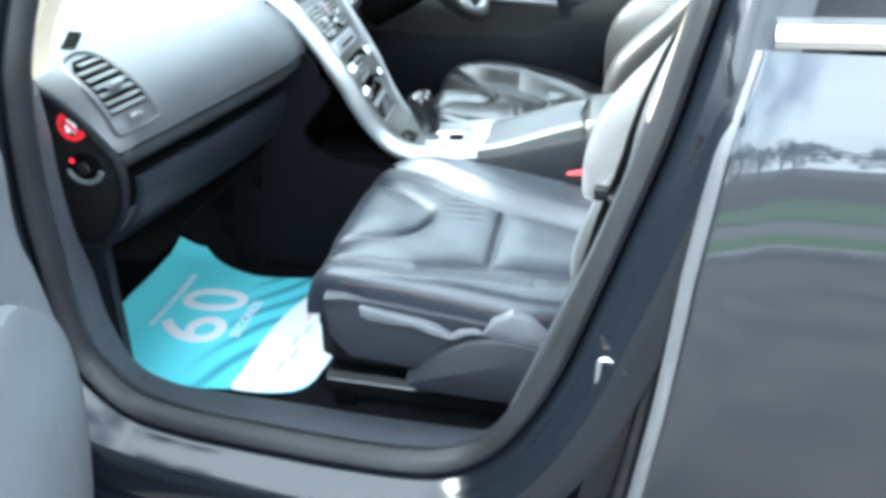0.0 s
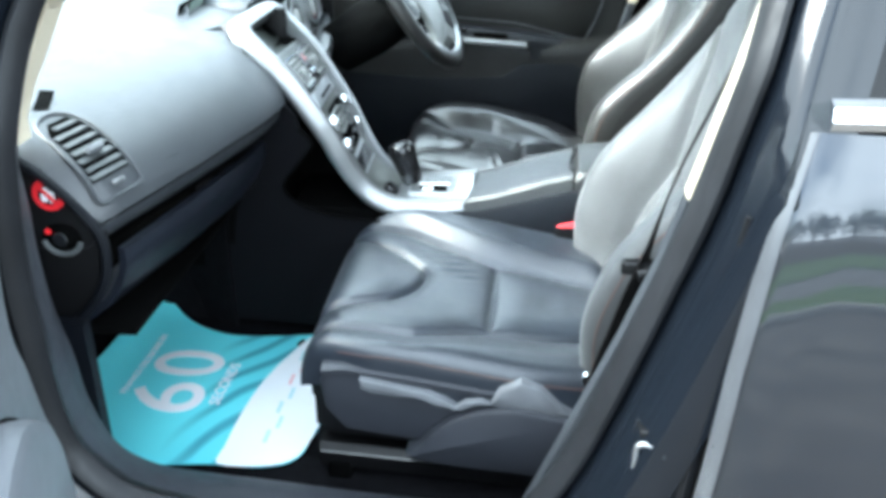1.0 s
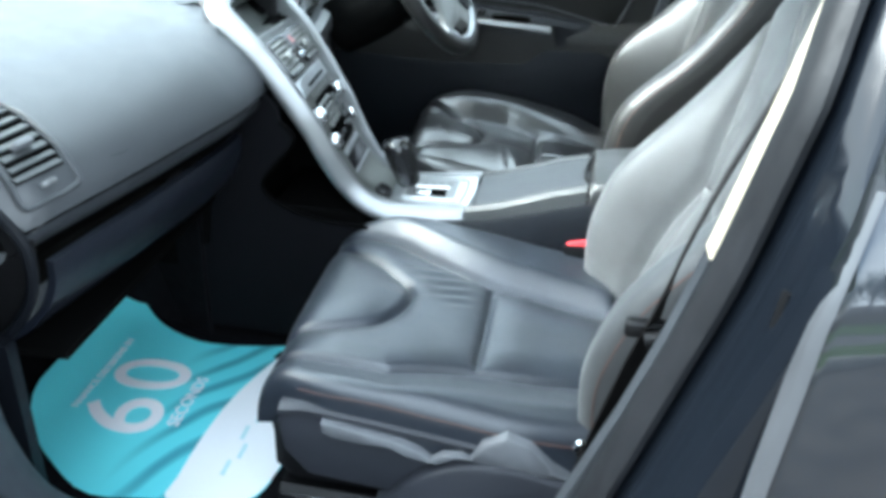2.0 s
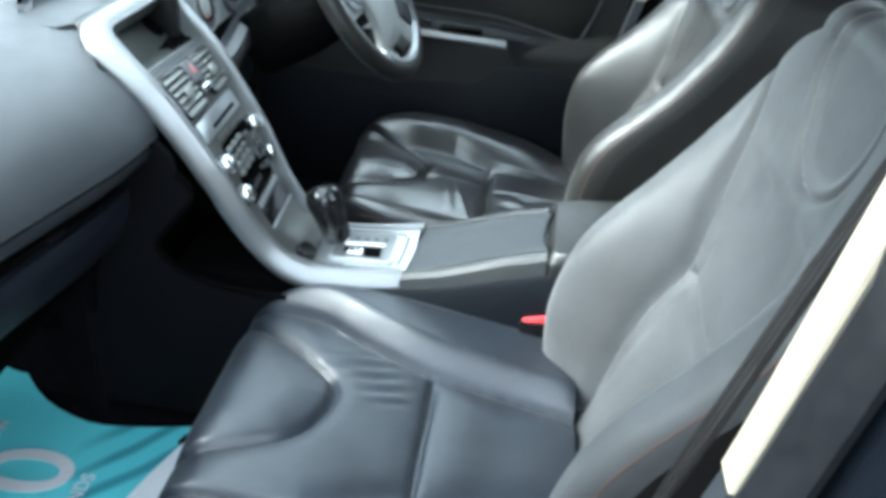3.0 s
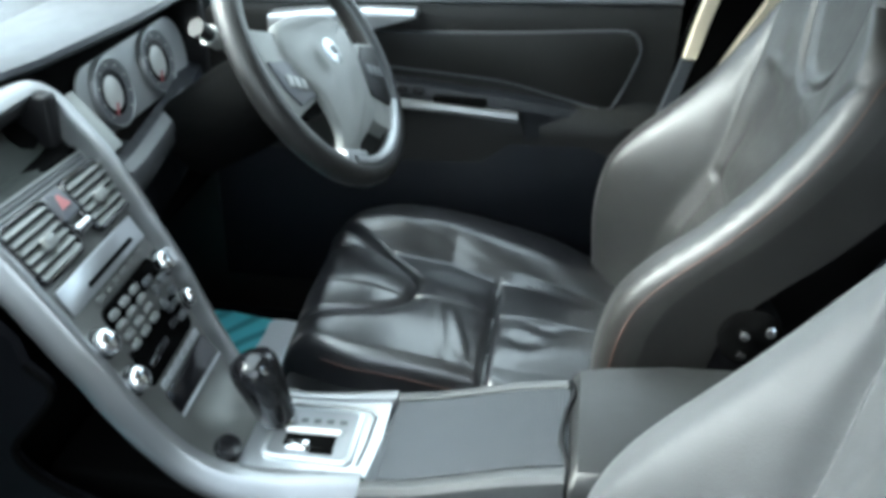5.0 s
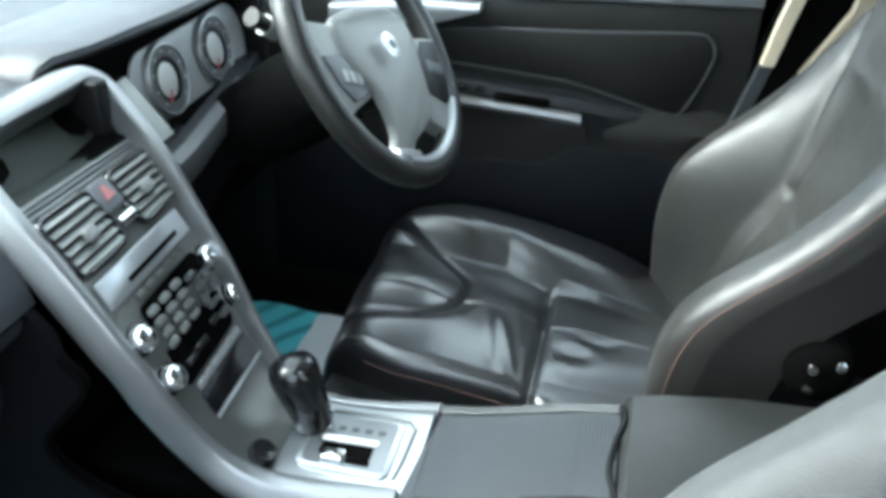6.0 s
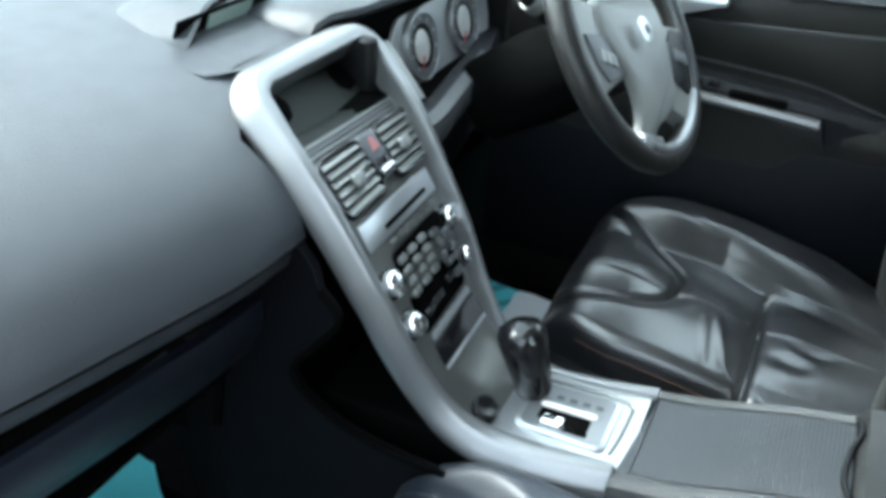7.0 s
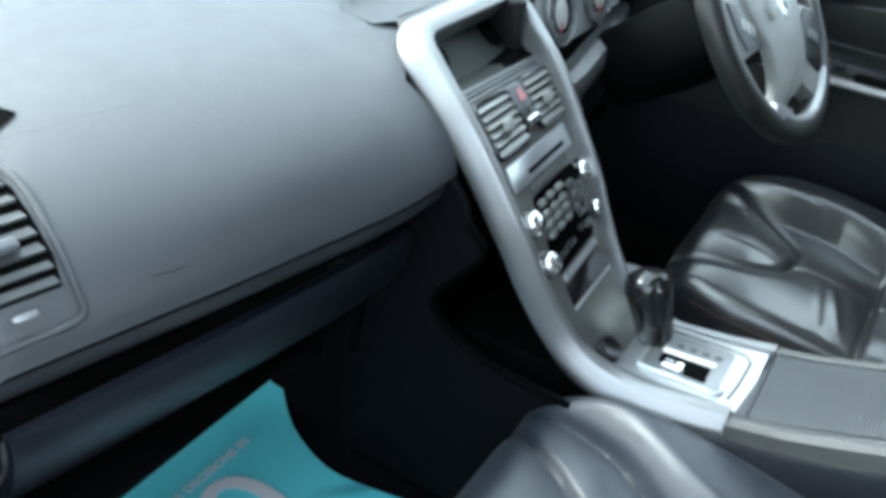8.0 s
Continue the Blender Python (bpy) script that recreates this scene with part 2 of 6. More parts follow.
def grid(fn, nu, nv):
    """A sheet: fn(u, v) with u and v from 0 to 1."""
    return loft([[fn(i / nu, j / nv) for j in range(nv + 1)] for i in range(nu + 1)], False, False)


def slab(bm, t):
    """Gives a sheet a thickness t along its normals."""
    bmesh.ops.recalc_face_normals(bm, faces=bm.faces)
    bmesh.ops.solidify(bm, geom=bm.faces[:], thickness=t)
    return bm


def tube(pts, r, n=8, closed=False, flat=1.0, up=None):
    """A round bar along the points; flat squeezes it across 'up'."""
    p = [Vector(q) for q in pts]
    k, rings = len(p), []
    ref = Vector(up) if up else None
    for i in range(k):
        t = (p[(i + 1) % k] - p[i - 1]) if closed else (p[min(i + 1, k - 1)] - p[max(i - 1, 0)])
        t.normalize()
        if ref is None:
            ref = t.orthogonal()
        b = t.cross(ref).normalized()
        a = b.cross(t).normalized()
        if up is None:
            ref = a
        ri = r(i / (k - 1)) if callable(r) else r
        rings.append([p[i] + (a * math.cos(w) * flat + b * math.sin(w)) * ri for w in (2 * math.pi * j / n for j in range(n))])
    return loft(rings, True, not closed, closed)


def prism(outline, place, depth, bevel=0.0):
    """A 2-D outline, set by place(x, y, h), from h = 0 to h = depth, its top edge rounded off by bevel."""
    n = len(outline)
    c = (sum(p[0] for p in outline) / n, sum(p[1] for p in outline) / n)

    def ring(h, inset):
        out = []
        for i in range(n):
            (ax, ay), (bx, by), (dx, dy) = outline[i - 1], outline[i], outline[(i + 1) % n]
            tx, ty = dx - ax, dy - ay
            q = math.hypot(tx, ty) or 1
            nx, ny = -ty / q, tx / q
            if nx * (c[0] - bx) + ny * (c[1] - by) < 0:
                nx, ny = -nx, -ny
            out.append(place(bx + nx * inset, by + ny * inset, h))
        return out
    rings = [ring(0, 0)]
    if bevel:
        rings += [ring(depth - bevel, 0), ring(depth - bevel * 0.3, bevel * 0.3), ring(depth, bevel)]
    else:
        rings += [ring(depth, 0)]
    return loft(rings)


def rounded(x0, y0, x1, y1, r, n=5):
    """A rectangle with rounded corners, anticlockwise."""
    out = []
    for cx, cy, a0 in ((x1 - r, y1 - r, 0), (x0 + r, y1 - r, 90), (x0 + r, y0 + r, 180), (x1 - r, y0 + r, 270)):
        out += [(cx + r * math.cos(radians(a0 + 90 * i / n)), cy + r * math.sin(radians(a0 + 90 * i / n))) for i in range(n + 1)]
    return out


def circle(cx, cy, r, n=24, ry=None):
    return [(cx + r * math.cos(2 * math.pi * i / n), cy + (ry or r) * math.sin(2 * math.pi * i / n)) for i in range(n)]


def block(x0, y0, z0, x1, y1, z1, bev=0.006, seg=3):
    bm = bmesh.new()
    bmesh.ops.create_cube(bm, size=1)
    for v in bm.verts:
        v.co = Vector((x0 if v.co.x < 0 else x1, y0 if v.co.y < 0 else y1, z0 if v.co.z < 0 else z1))
    if bev:
        bmesh.ops.bevel(bm, geom=bm.edges[:], offset=bev, segments=seg, profile=0.5, affect="EDGES")
    return bm


def lathe(profile, m, n=24):
    """Turns (radius, height) pairs round the z axis and sets the result by the matrix m."""
    bm = loft([[m @ Vector((r * math.cos(2 * math.pi * j / n), r * math.sin(2 * math.pi * j / n), h)) for j in range(n)] for r, h in profile])
    return bm


def merge(*bms):
    """Joins pieces that are one solid part."""
    out = bmesh.new()
    for bm in bms:
        me = bpy.data.meshes.new("piece")
        bm.to_mesh(me)
        bm.free()
        out.from_mesh(me)
        bpy.data.meshes.remove(me)
    return out


def lettering(text, size, m, mat, parent, name="lettering", thick=0.0006, bold=0.0, width=1.0):
    """Raised print in the built-in font; m sets the text's own plane, centred."""
    cu = bpy.data.curves.new(name, "FONT")
    cu.body, cu.size, cu.extrude, cu.align_x, cu.align_y, cu.offset = text, size, thick, "CENTER", "CENTER", bold
    cu.resolution_u = 6
    ob = new(name, cu)
    bpy.context.view_layer.update()
    me = bpy.data.meshes.new_from_object(ob.evaluated_get(bpy.context.evaluated_depsgraph_get()))
    bpy.data.objects.remove(ob)
    bpy.data.curves.remove(cu)
    me.transform(m @ Matrix.Diagonal((width, 1, 1, 1)))
    me.materials.clear()
    me.materials.append(mat)
    ob = new(name, me)
    ob.parent = parent
    return ob

# ---------------------------------------------------------------- ground and street
setting("ground", grid(lambda u, v: Vector((-400 + 800 * u, -400 + 800 * v, -0.002)), 2, 2), asphalt, "worn grey asphalt road surface", "road", False)


def street():
    """The far side of the street: kerb, verge, footpath, verge, paling fence and trees."""
    for i in range(26):
        k = tagged(part("kerb", block(-26 + i * 2, -6.35, 0, -26 + i * 2 + 1.985, -6.2, 0.11, 0.015, 2), concrete), "pale concrete kerb stone beside the road", "kerb", "kerb stones", "structure")
    setting("verge", block(-60, -7.6, -0.02, 60, -6.352, 0.10, 0), grass_mat, "mown grass verge behind the kerb", "verge", False)
    setting("pavement", block(-60, -9.6, -0.02, 60, -7.604, 0.095, 0), flag, "grey asphalt footpath between two grass strips", "pavement", False)
    setting("lawn", block(-60, -14, -0.02, 60, -9.604, 0.12, 0), grass_mat, "wide grass strip behind the footpath", "lawn", False)
    # fence
    fence = thing("fence", "weathered wooden paling fence along the grass", "fence")
    pale = mesh_of("paling", block(-0.03, -0.01, 0.1, 0.03, 0.01, 0.72, 0.006, 1), wood)
    for i in range(280):
        o = new("paling", pale)
        o.parent = fence
        o.location = (-16 + i * 0.118, -14.0, 0.05 * math.sin(i * 7.7) * 0.3)
    for z in (0.28, 0.55):
        part("rail", block(-16, -14.06, z, 17, -14.015, z + 0.08, 0.004, 1), wood, fence)
    # trees
    rnd = random.Random(4)
    for i in range(17):
        x, y, h = -30 + i * 3.6 + rnd.uniform(-1.2, 1.2), -34 + rnd.uniform(-3, 2), rnd.uniform(4.0, 5.2)
        t = thing("tree", "broad leafy tree with a dark green crown", "tree", "street trees")
        t.location = (x, y, 0)
        pts = [(0, 0, 0), (0.1, 0.05, h * 0.3), (0.0, 0.15, h * 0.6), (0.1, 0.1, h * 0.85)]
        limbs = [tube(catmull(pts, 5), lambda u: 0.2 * (1 - 0.8 * u), 8)]
        for k in range(6):
            a, z0 = k * 1.05 + rnd.random(), h * (0.3 + 0.07 * k)
            limbs.append(tube(catmull([(0, 0, z0), (math.cos(a) * 0.8, math.sin(a) * 0.8, z0 + 0.6), (math.cos(a) * 1.7, math.sin(a) * 1.7, z0 + 1.1)], 4), lambda u: 0.08 * (1 - 0.85 * u), 6))
        part("trunk", merge(*limbs), bark, t)
        bm = bmesh.new()
        for k in range(1100):
            d = Vector((rnd.gauss(0, 1), rnd.gauss(0, 1), rnd.gauss(0, 0.8)))
            d = d.normalized() * rnd.uniform(0.45, 1.0)
            c = Vector((d.x * 2.5, d.y * 2.5, h * 0.72 + d.z * h * 0.42))
            c += Vector((noise.noise(c * 0.7), noise.noise(c * 0.7 + Vector((5, 0, 0))), noise.noise(c * 0.7 + Vector((0, 5, 0))))) * 0.9
            a = Vector((rnd.gauss(0, 1), rnd.gauss(0, 1), rnd.gauss(0, 1))).normalized()
            b = a.orthogonal().normalized()
            s = rnd.uniform(0.10, 0.2)
            bm.faces.new([bm.verts.new(c + a * s), bm.verts.new(c + b * s * 0.5), bm.verts.new(c - a * s), bm.verts.new(c - b * s * 0.5)])
        part("crown", bm, leaf, t, "", False)


street()

# ---------------------------------------------------------------- car body shell
# The opened front doorway on the passenger side, seen square on: (x, z) along the seal
APERTURE = [(-0.215, 1.080), (-0.228, 0.935), (-0.226, 0.847), (-0.224, 0.772), (-0.213, 0.693), (-0.190, 0.649), (-0.142, 0.604), (-0.070, 0.585),
            (-0.007, 0.577), (0.172, 0.561), (0.311, 0.562), (0.386, 0.600), (0.438, 0.671), (0.474, 0.747), (0.505, 0.839), (0.546, 0.972),
            (0.579, 1.083), (0.600, 1.177), (0.625, 1.30), (0.645, 1.43), (0.61, 1.50), (0.48, 1.54), (0.28, 1.53), (0.06, 1.48), (-0.10, 1.37), (-0.18, 1.25)]
APX, APZ = 0.17, 1.0


def aperture_ring(d, y, n=5):
    """The doorway's outline, let out by d, at depth y; the upper part leans inward."""
    pts = catmull([(x, 0, z) for x, z in APERTURE], n, True)
    k, out = len(pts), []
    for i in range(k):
        t = (pts[(i + 1) % k] - pts[i - 1]).normalized()
        nrm = Vector((-t.z, 0, t.x))
        if nrm.dot(pts[i] - Vector((APX, 0, APZ))) < 0:
            nrm = -nrm
        p = pts[i] + nrm * d
        out.append(Vector((p.x, y + 0.34 * max(0, p.z - 1.12 - 0.13 * step(0.2, 0.5, p.x) * step(0.075, 0.030, d)), p.z)))
    return out


def car_shell():
    # rubber seal round the doorway, with the trim edge that it grips
    sec = [(0.010, -0.802), (0.001, -0.815), (-0.004, -0.828), (0.0, -0.840), (0.007, -0.850), (0.014, -0.855), (0.021, -0.852), (0.024, -0.842), (0.023, -0.815), (0.018, -0.802)]
    s = part("door_seal", loft([aperture_ring(d, y) for d, y in sec], True, False, True), rubber)
    tagged(s, "black rubber seal round the open doorway", "door seal", "", "structure")
    # painted flange outside it
    sec = [(0.025, -0.83), (0.029, -0.848), (0.036, -0.857), (0.044, -0.875), (0.052, -0.892), (0.058, -0.902), (0.070, -0.908), (0.112, -0.910), (0.112, -0.80), (0.055, -0.79), (0.025, -0.80)]
    s = part("door_frame", loft([aperture_ring(d, y) for d, y in sec], True, False, True), paint_shaded)
    tagged(s, "dark grey painted metal door frame", "door frame", "", "structure")
    # sill
    prof = [(-0.80, 0.46), (-0.84, 0.478), (-0.872, 0.482), (-0.894, 0.474), (-0.908, 0.455), (-0.914, 0.43), (-0.908, 0.38), (-0.90, 0.32), (-0.86, 0.28), (-0.78, 0.28)]
    s = part("sill", loft([[Vector((x, y, z + 0.03 * (0.35 - x))) for y, z in prof] for x in (-0.55, -0.3, 0, 0.3, 0.60)]), paint_shaded)
    tagged(s, "dark grey painted car sill under the doorway", "sill", "", "structure")
    prof = [(-0.900, 0.400), (-0.922, 0.395), (-0.934, 0.35), (-0.926, 0.27), (-0.85, 0.24), (-0.85, 0.32)]
    s = part("sill_cladding", loft([[Vector((x, y, z)) for y, z in prof] for x in (-0.62, 0, 0.62, 1.5)]), plastic_black)
    tagged(s, "black plastic cladding along the sill", "cladding", "", "structure")
    # floor with its tunnel and the sloping toe board
    def floor_at(u, v):
        x, y = -1.0 + 2.7 * u, -0.76 + 1.54 * v
        z = 0.405 + 0.46 * step(-0.56, -1.0, x) + 0.20 * step(0.085, 0.045, abs(y - 0.03)) * step(-1.0, -0.3, x)
        return Vector((x, y, z + 0.004 * noise.noise(Vector((x * 9, y * 9, 0)))))
    setting("floor", slab(grid(floor_at, 70, 44), -0.02), carpet, "black carpeted car floor", "car floor")
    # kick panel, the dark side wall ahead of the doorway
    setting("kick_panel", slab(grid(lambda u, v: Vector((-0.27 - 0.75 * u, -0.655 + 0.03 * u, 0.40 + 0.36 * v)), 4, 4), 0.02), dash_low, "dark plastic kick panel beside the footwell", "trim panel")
    # dark inner trim of the doorway: down the front post, round the corner and along the sill
    inner = catmull([(-0.295, -0.70, 1.062), (-0.290, -0.70, 0.985), (-0.291, -0.70, 0.921), (-0.284, -0.70, 0.825), (-0.267, -0.70, 0.745), (-0.257, -0.70, 0.659), (-0.224, -0.70, 0.575), (-0.168, -0.70, 0.540), (-0.10, -0.70, 0.530), (0.05, -0.70, 0.522), (0.25, -0.70, 0.512), (0.48, -0.70, 0.510)], 6)
    outer = catmull([(-0.226, -0.81, 1.062), (-0.232, -0.81, 0.985), (-0.236, -0.81, 0.921), (-0.234, -0.81, 0.835), (-0.230, -0.81, 0.765), (-0.218, -0.81, 0.690), (-0.190, -0.81, 0.640), (-0.145, -0.81, 0.596), (-0.075, -0.81, 0.577), (0.05, -0.81, 0.563), (0.25, -0.81, 0.552), (0.48, -0.81, 0.556)], 6)
    rings = []
    for i, (a, b) in enumerate(zip(inner, outer)):
        t = (inner[min(i + 1, len(inner) - 1)] - inner[max(i - 1, 0)]).normalized()
        out = Vector((t.z, 0, -t.x))
        if out.dot(a - Vector((0.17, -0.70, 1.0))) < 0:
            out = -out
        rings.append([b + out * 0.02, b, b.lerp(a, 0.45) - out * 0.006, b.lerp(a, 0.9) - out * 0.004, a, a + out * 0.012 + Vector((0, 0.006, 0)), a + out * 0.055 + Vector((0, 0.022, 0)), a + out * 0.12 + Vector((0, 0.075, 0)), a + out * 0.14 + Vector((0, -0.06, 0))])
    setting("doorway_trim", loft(rings), seat_plastic, "dark plastic trim inside the doorway from post to sill", "door trim")
    base = [(-0.284, 1.068), (-0.33, 1.062), (-0.45, 1.062), (-0.62, 1.05), (-0.52, 1.13), (-0.36, 1.235), (-0.20, 1.35), (-0.215, 1.27), (-0.252, 1.18), (-0.271, 1.137), (-0.284, 1.096)]
    setting("a_post_cap", prism(base, lambda x, z, h: Vector((x, -0.715 + h + 0.30 * max(0, z - 1.1), z)), 0.05, 0.0), cream, "cream plastic foot of the front pillar trim", "pillar trim")
    # A-pillar trims, roof, headlining
    for side, name in ((-1, "left"), (1, "right")):
        yy = lambda y: 0.03 + side * y
        pts = [(-0.62, yy(0.74), 1.03), (-0.36, yy(0.715), 1.19), (-0.12, yy(0.66), 1.36), (0.10, yy(0.60), 1.475), (0.22, yy(0.575), 1.515)]
        tagged(part("a_pillar_trim", tube(catmull(pts, 6), 0.045, 12, flat=0.7), cream), "cream plastic trim on the front pillar", "pillar trim", "", "structure")
        out = [(x, y + side * 0.035, z + 0.03) for x, y, z in pts]
        tagged(part("a_pillar", tube(catmull(out, 6), 0.045, 12, flat=0.7), paint), "dark grey painted front pillar", "pillar", "", "structure")
    roof = lambda u, v, h: Vector((0.14 + 1.75 * u, 0.03 + (v - 0.5) * 1.22, 1.535 + 0.075 * math.sin(math.pi * min(1, 0.25 + u * 0.75)) - 0.07 * (2 * v - 1) ** 4 + h))
    setting("ceiling", slab(grid(lambda u, v: roof(u, v, 0), 16, 12), 0.012), headlining, "pale cloth car headlining", "headlining")
    setting("roof", slab(grid(lambda u, v: roof(u, v, 0.045) + Vector((0, (v - 0.5) * 0.08, 0)), 16, 12), 0.01), paint, "dark grey painted car roof", "car roof")
    # windscreen
    def screen(u, v):
        y = (v - 0.5) * 2
        return Vector((-0.86 + 1.01 * u + 0.14 * y * y * (1 - u * 0.6), 0.03 + y * (0.72 - 0.14 * u), 1.03 + 0.52 * u - 0.02 * y * y))
    w = setting("windscreen", slab(grid(screen, 10, 14), 0.005), glass, "clear curved windscreen", "windscreen")
    w.visible_shadow = False
    # bulkhead closing the front, bonnet
    setting("bulkhead", slab(grid(lambda u, v: Vector((-1.02 + 0.02 * u, -0.85 + 1.76 * v, 0.30 + 0.74 * u)), 2, 2), 0.02), soft_black, "dark bulkhead behind the dashboard", "bulkhead")
    setting("bonnet", slab(grid(lambda u, v: Vector((-2.2 + 1.36 * u, 0.03 + (v - 0.5) * (1.5 + 0.2 * u), 0.92 + 0.12 * math.sin(u * 1.5) - 0.05 * (2 * v - 1) ** 4)), 8, 8), 0.01), paint, "dark grey painted bonnet", "bonnet")
    # B-pillar trims on both sides: dark below, cream above
    def pillar(side, x0, base_y):
        yy = lambda y: 0.03 + side * y
        def at(z):
            return x0 + 0.27 * (z - 1.0) - 0.10 * max(0, 0.95 - z)
        lower = loft([[Vector((at(z) + dx, yy(base_y - 0.34 * max(0, z - 1.1) + dy), z)) for dx, dy in ((0.0, -0.002), (0.0, -0.026), (0.006, -0.032), (0.03, -0.034), (0.09, -0.020), (0.09, 0.0))] for z in (0.42, 0.6, 0.8, 0.9, 1.0, 1.086)])
        upper = loft([[Vector((at(z) + dx, yy(base_y - lean * max(0, z - 1.1) + dy), z)) for dx, dy, lean in ((0.0, -0.002, 0.12), (0.0, -0.030, 0.16), (0.006, -0.034, 0.16), (0.03, -0.034, 0.16), (0.09, -0.020, 0.16), (0.09, 0.0, 0.12))] for z in (1.088, 1.15, 1.2, 1.3, 1.4, 1.52)])
        tagged(part("b_pillar_lower_trim", lower, dash_top if side < 0 else dash_low), "grey plastic lower trim of the centre pillar", "pillar trim", "", "structure")
        tagged(part("b_pillar_upper_trim", upper, cream), "cream plastic upper trim of the centre pillar", "pillar trim", "", "structure")
    pillar(-1, 0.553, 0.850)
    # the driver's side: a cream guide strip, the dark pillar behind it and a second cream face
    def strip(name, rows, mat, label):
        rings = [[Vector((x0, y + 0.012, z)), Vector((x0 + 0.003, y, z)), Vector((x1 - 0.003, y, z)), Vector((x1, y + 0.012, z)), Vector(((x0 + x1) / 2, y + 0.02, z))] for x0, x1, y, z in rows]
        tagged(part(name, loft(rings), mat), label, "pillar trim", "", "structure")
    strip("b_pillar_guide", [(0.637, 0.661, 0.700, 1.016), (0.646, 0.671, 0.696, 1.07), (0.656, 0.682, 0.690, 1.12), (0.690, 0.716, 0.655, 1.30), (0.715, 0.741, 0.625, 1.46)], cream, "cream plastic upper strip of the far centre pillar")
    strip("b_pillar_lower_guide", [(0.545, 0.570, 0.735, 0.60), (0.590, 0.616, 0.712, 0.85), (0.614, 0.639, 0.705, 0.93), (0.635, 0.659, 0.702, 1.013)], dash_top, "grey plastic lower strip of the far centre pillar")
    strip("b_pillar_panel", [(0.54, 0.80, 0.775, 0.42), (0.60, 0.83, 0.752, 0.85), (0.632, 0.84, 0.740, 1.02), (0.66, 0.85, 0.722, 1.14), (0.70, 0.86, 0.690, 1.30), (0.72, 0.88, 0.650, 1.52)], soft_black, "black inner face of the far centre pillar")
    strip("b_pillar_rear_trim", [(0.700, 0.722, 0.722, 1.00), (0.750, 0.790, 0.705, 1.11), (0.775, 0.83, 0.67, 1.30), (0.79, 0.85, 0.63, 1.50)], cream, "cream plastic rear face of the far centre pillar")
    # added black filler closes the gap and stands for its shade
    strip("door_gap_fill", [(0.60, 0.66, 0.79, 0.42), (0.615, 0.67, 0.79, 1.05), (0.63, 0.69, 0.765, 1.20), (0.66, 0.72, 0.70, 1.50)], soft_black, "black filler standing for the dark gap behind the driver's door")
    # painted outer B-pillar strip
    prof = [(0.0, -0.84), (0.012, -0.868), (0.04, -0.880), (0.14, -0.872), (0.14, -0.80)]
    rings = []
    for z in (0.42, 0.55, 0.7, 0.85, 1.0, 1.1, 1.2, 1.3, 1.4, 1.52):
        x = line_at([(0.42, 0.50), (0.55, 0.52), (0.7, 0.548), (0.85, 0.577), (1.0, 0.606), (1.2, 0.648), (1.4, 0.70), (1.52, 0.715)], z)
        slim = 1 - 0.5 * step(0.96, 1.12, z)
        rings.append([Vector((x + dx * slim, y + 0.36 * max(0, z - 1.14), z)) for dx, y in prof])
    setting("b_pillar", loft(rings), paint_shaded, "dark grey painted centre pillar", "pillar")
    rings = [[r[0] + Vector((dx * (1 - 0.5 * step(0.96, 1.12, r[0].z)), y + 0.84, 0)) for dx, y in ((0.046, -0.872), (0.050, -0.886), (0.058, -0.890), (0.120, -0.888), (0.128, -0.87), (0.10, -0.86))] for r in rings]
    setting("b_pillar_seal", loft(rings), plastic_black, "black sealing strip behind the centre pillar", "seal strip")
    # rear of the cabin
    setting("rear_wall", slab(grid(lambda u, v: Vector((1.62 + 0.12 * u, -0.72 + 1.5 * v, 0.36 + 0.62 * u)), 2, 2), 0.02), soft_black, "dark wall behind the rear seat", "cabin wall")
    w = setting("rear_window", slab(grid(lambda u, v: Vector((1.98 - 0.1 * u, 0.03 + (v - 0.5) * 1.2, 1.0 + 0.55 * u)), 4, 6), 0.005), dark_glass, "dark rear window", "window")


car_shell()


def striker():
    """Chromed latch loop on the centre pillar."""
    s = thing("door_striker", "chromed steel latch loop on the pillar", "latch")
    part("base_plate", prism(rounded(0.540, 0.750, 0.582, 0.826, 0.010, 4), lambda x, z, h: Vector((x, -0.872 - h, z)), 0.005, 0.002), paint_shaded, s)
    ring = rounded(0.544, 0.758, 0.576, 0.806, 0.010, 5)
    part("loop", tube([Vector((x, -0.897 - 0.25 * (x - 0.544), z)) for x, z in ring], 0.0036, 8, True), silver, s, "bright steel ring")
    part("loop_foot", block(0.546, -0.896, 0.812, 0.574, -0.874, 0.822, 0.003), plastic_black, s)
    for z in (0.763, 0.801):
        part("bolt", lathe([(0.0, 0.0), (0.0055, 0.0), (0.0055, 0.022), (0.0, 0.024)], Matrix.Translation((0.573, -0.876, z)) @ Matrix.Rotation(radians(90), 4, "X"), 8), silver, s)


striker()


# ---------------------------------------------------------------- doors
EDGE = [(0.40, 0.572), (0.607, 0.596), (0.775, 0.615), (0.95, 0.629), (1.088, 0.647), (1.151, 0.660), (1.204, 0.673), (1.25, 0.690), (1.5, 0.76)]
SKIN = [(0.40, -0.943), (0.50, -0.947), (0.60, -0.950), (0.70, -0.951), (0.80, -0.9493), (0.88, -0.9447), (0.95, -0.9377), (1.00, -0.931), (1.03, -0.9264), (1.08, -0.918), (1.11, -0.912), (1.15, -0.9017), (1.20, -0.885)]
SKINC = [(p.x, p.y) for p in catmull([(z, y, 0) for z, y in SKIN], 6)]



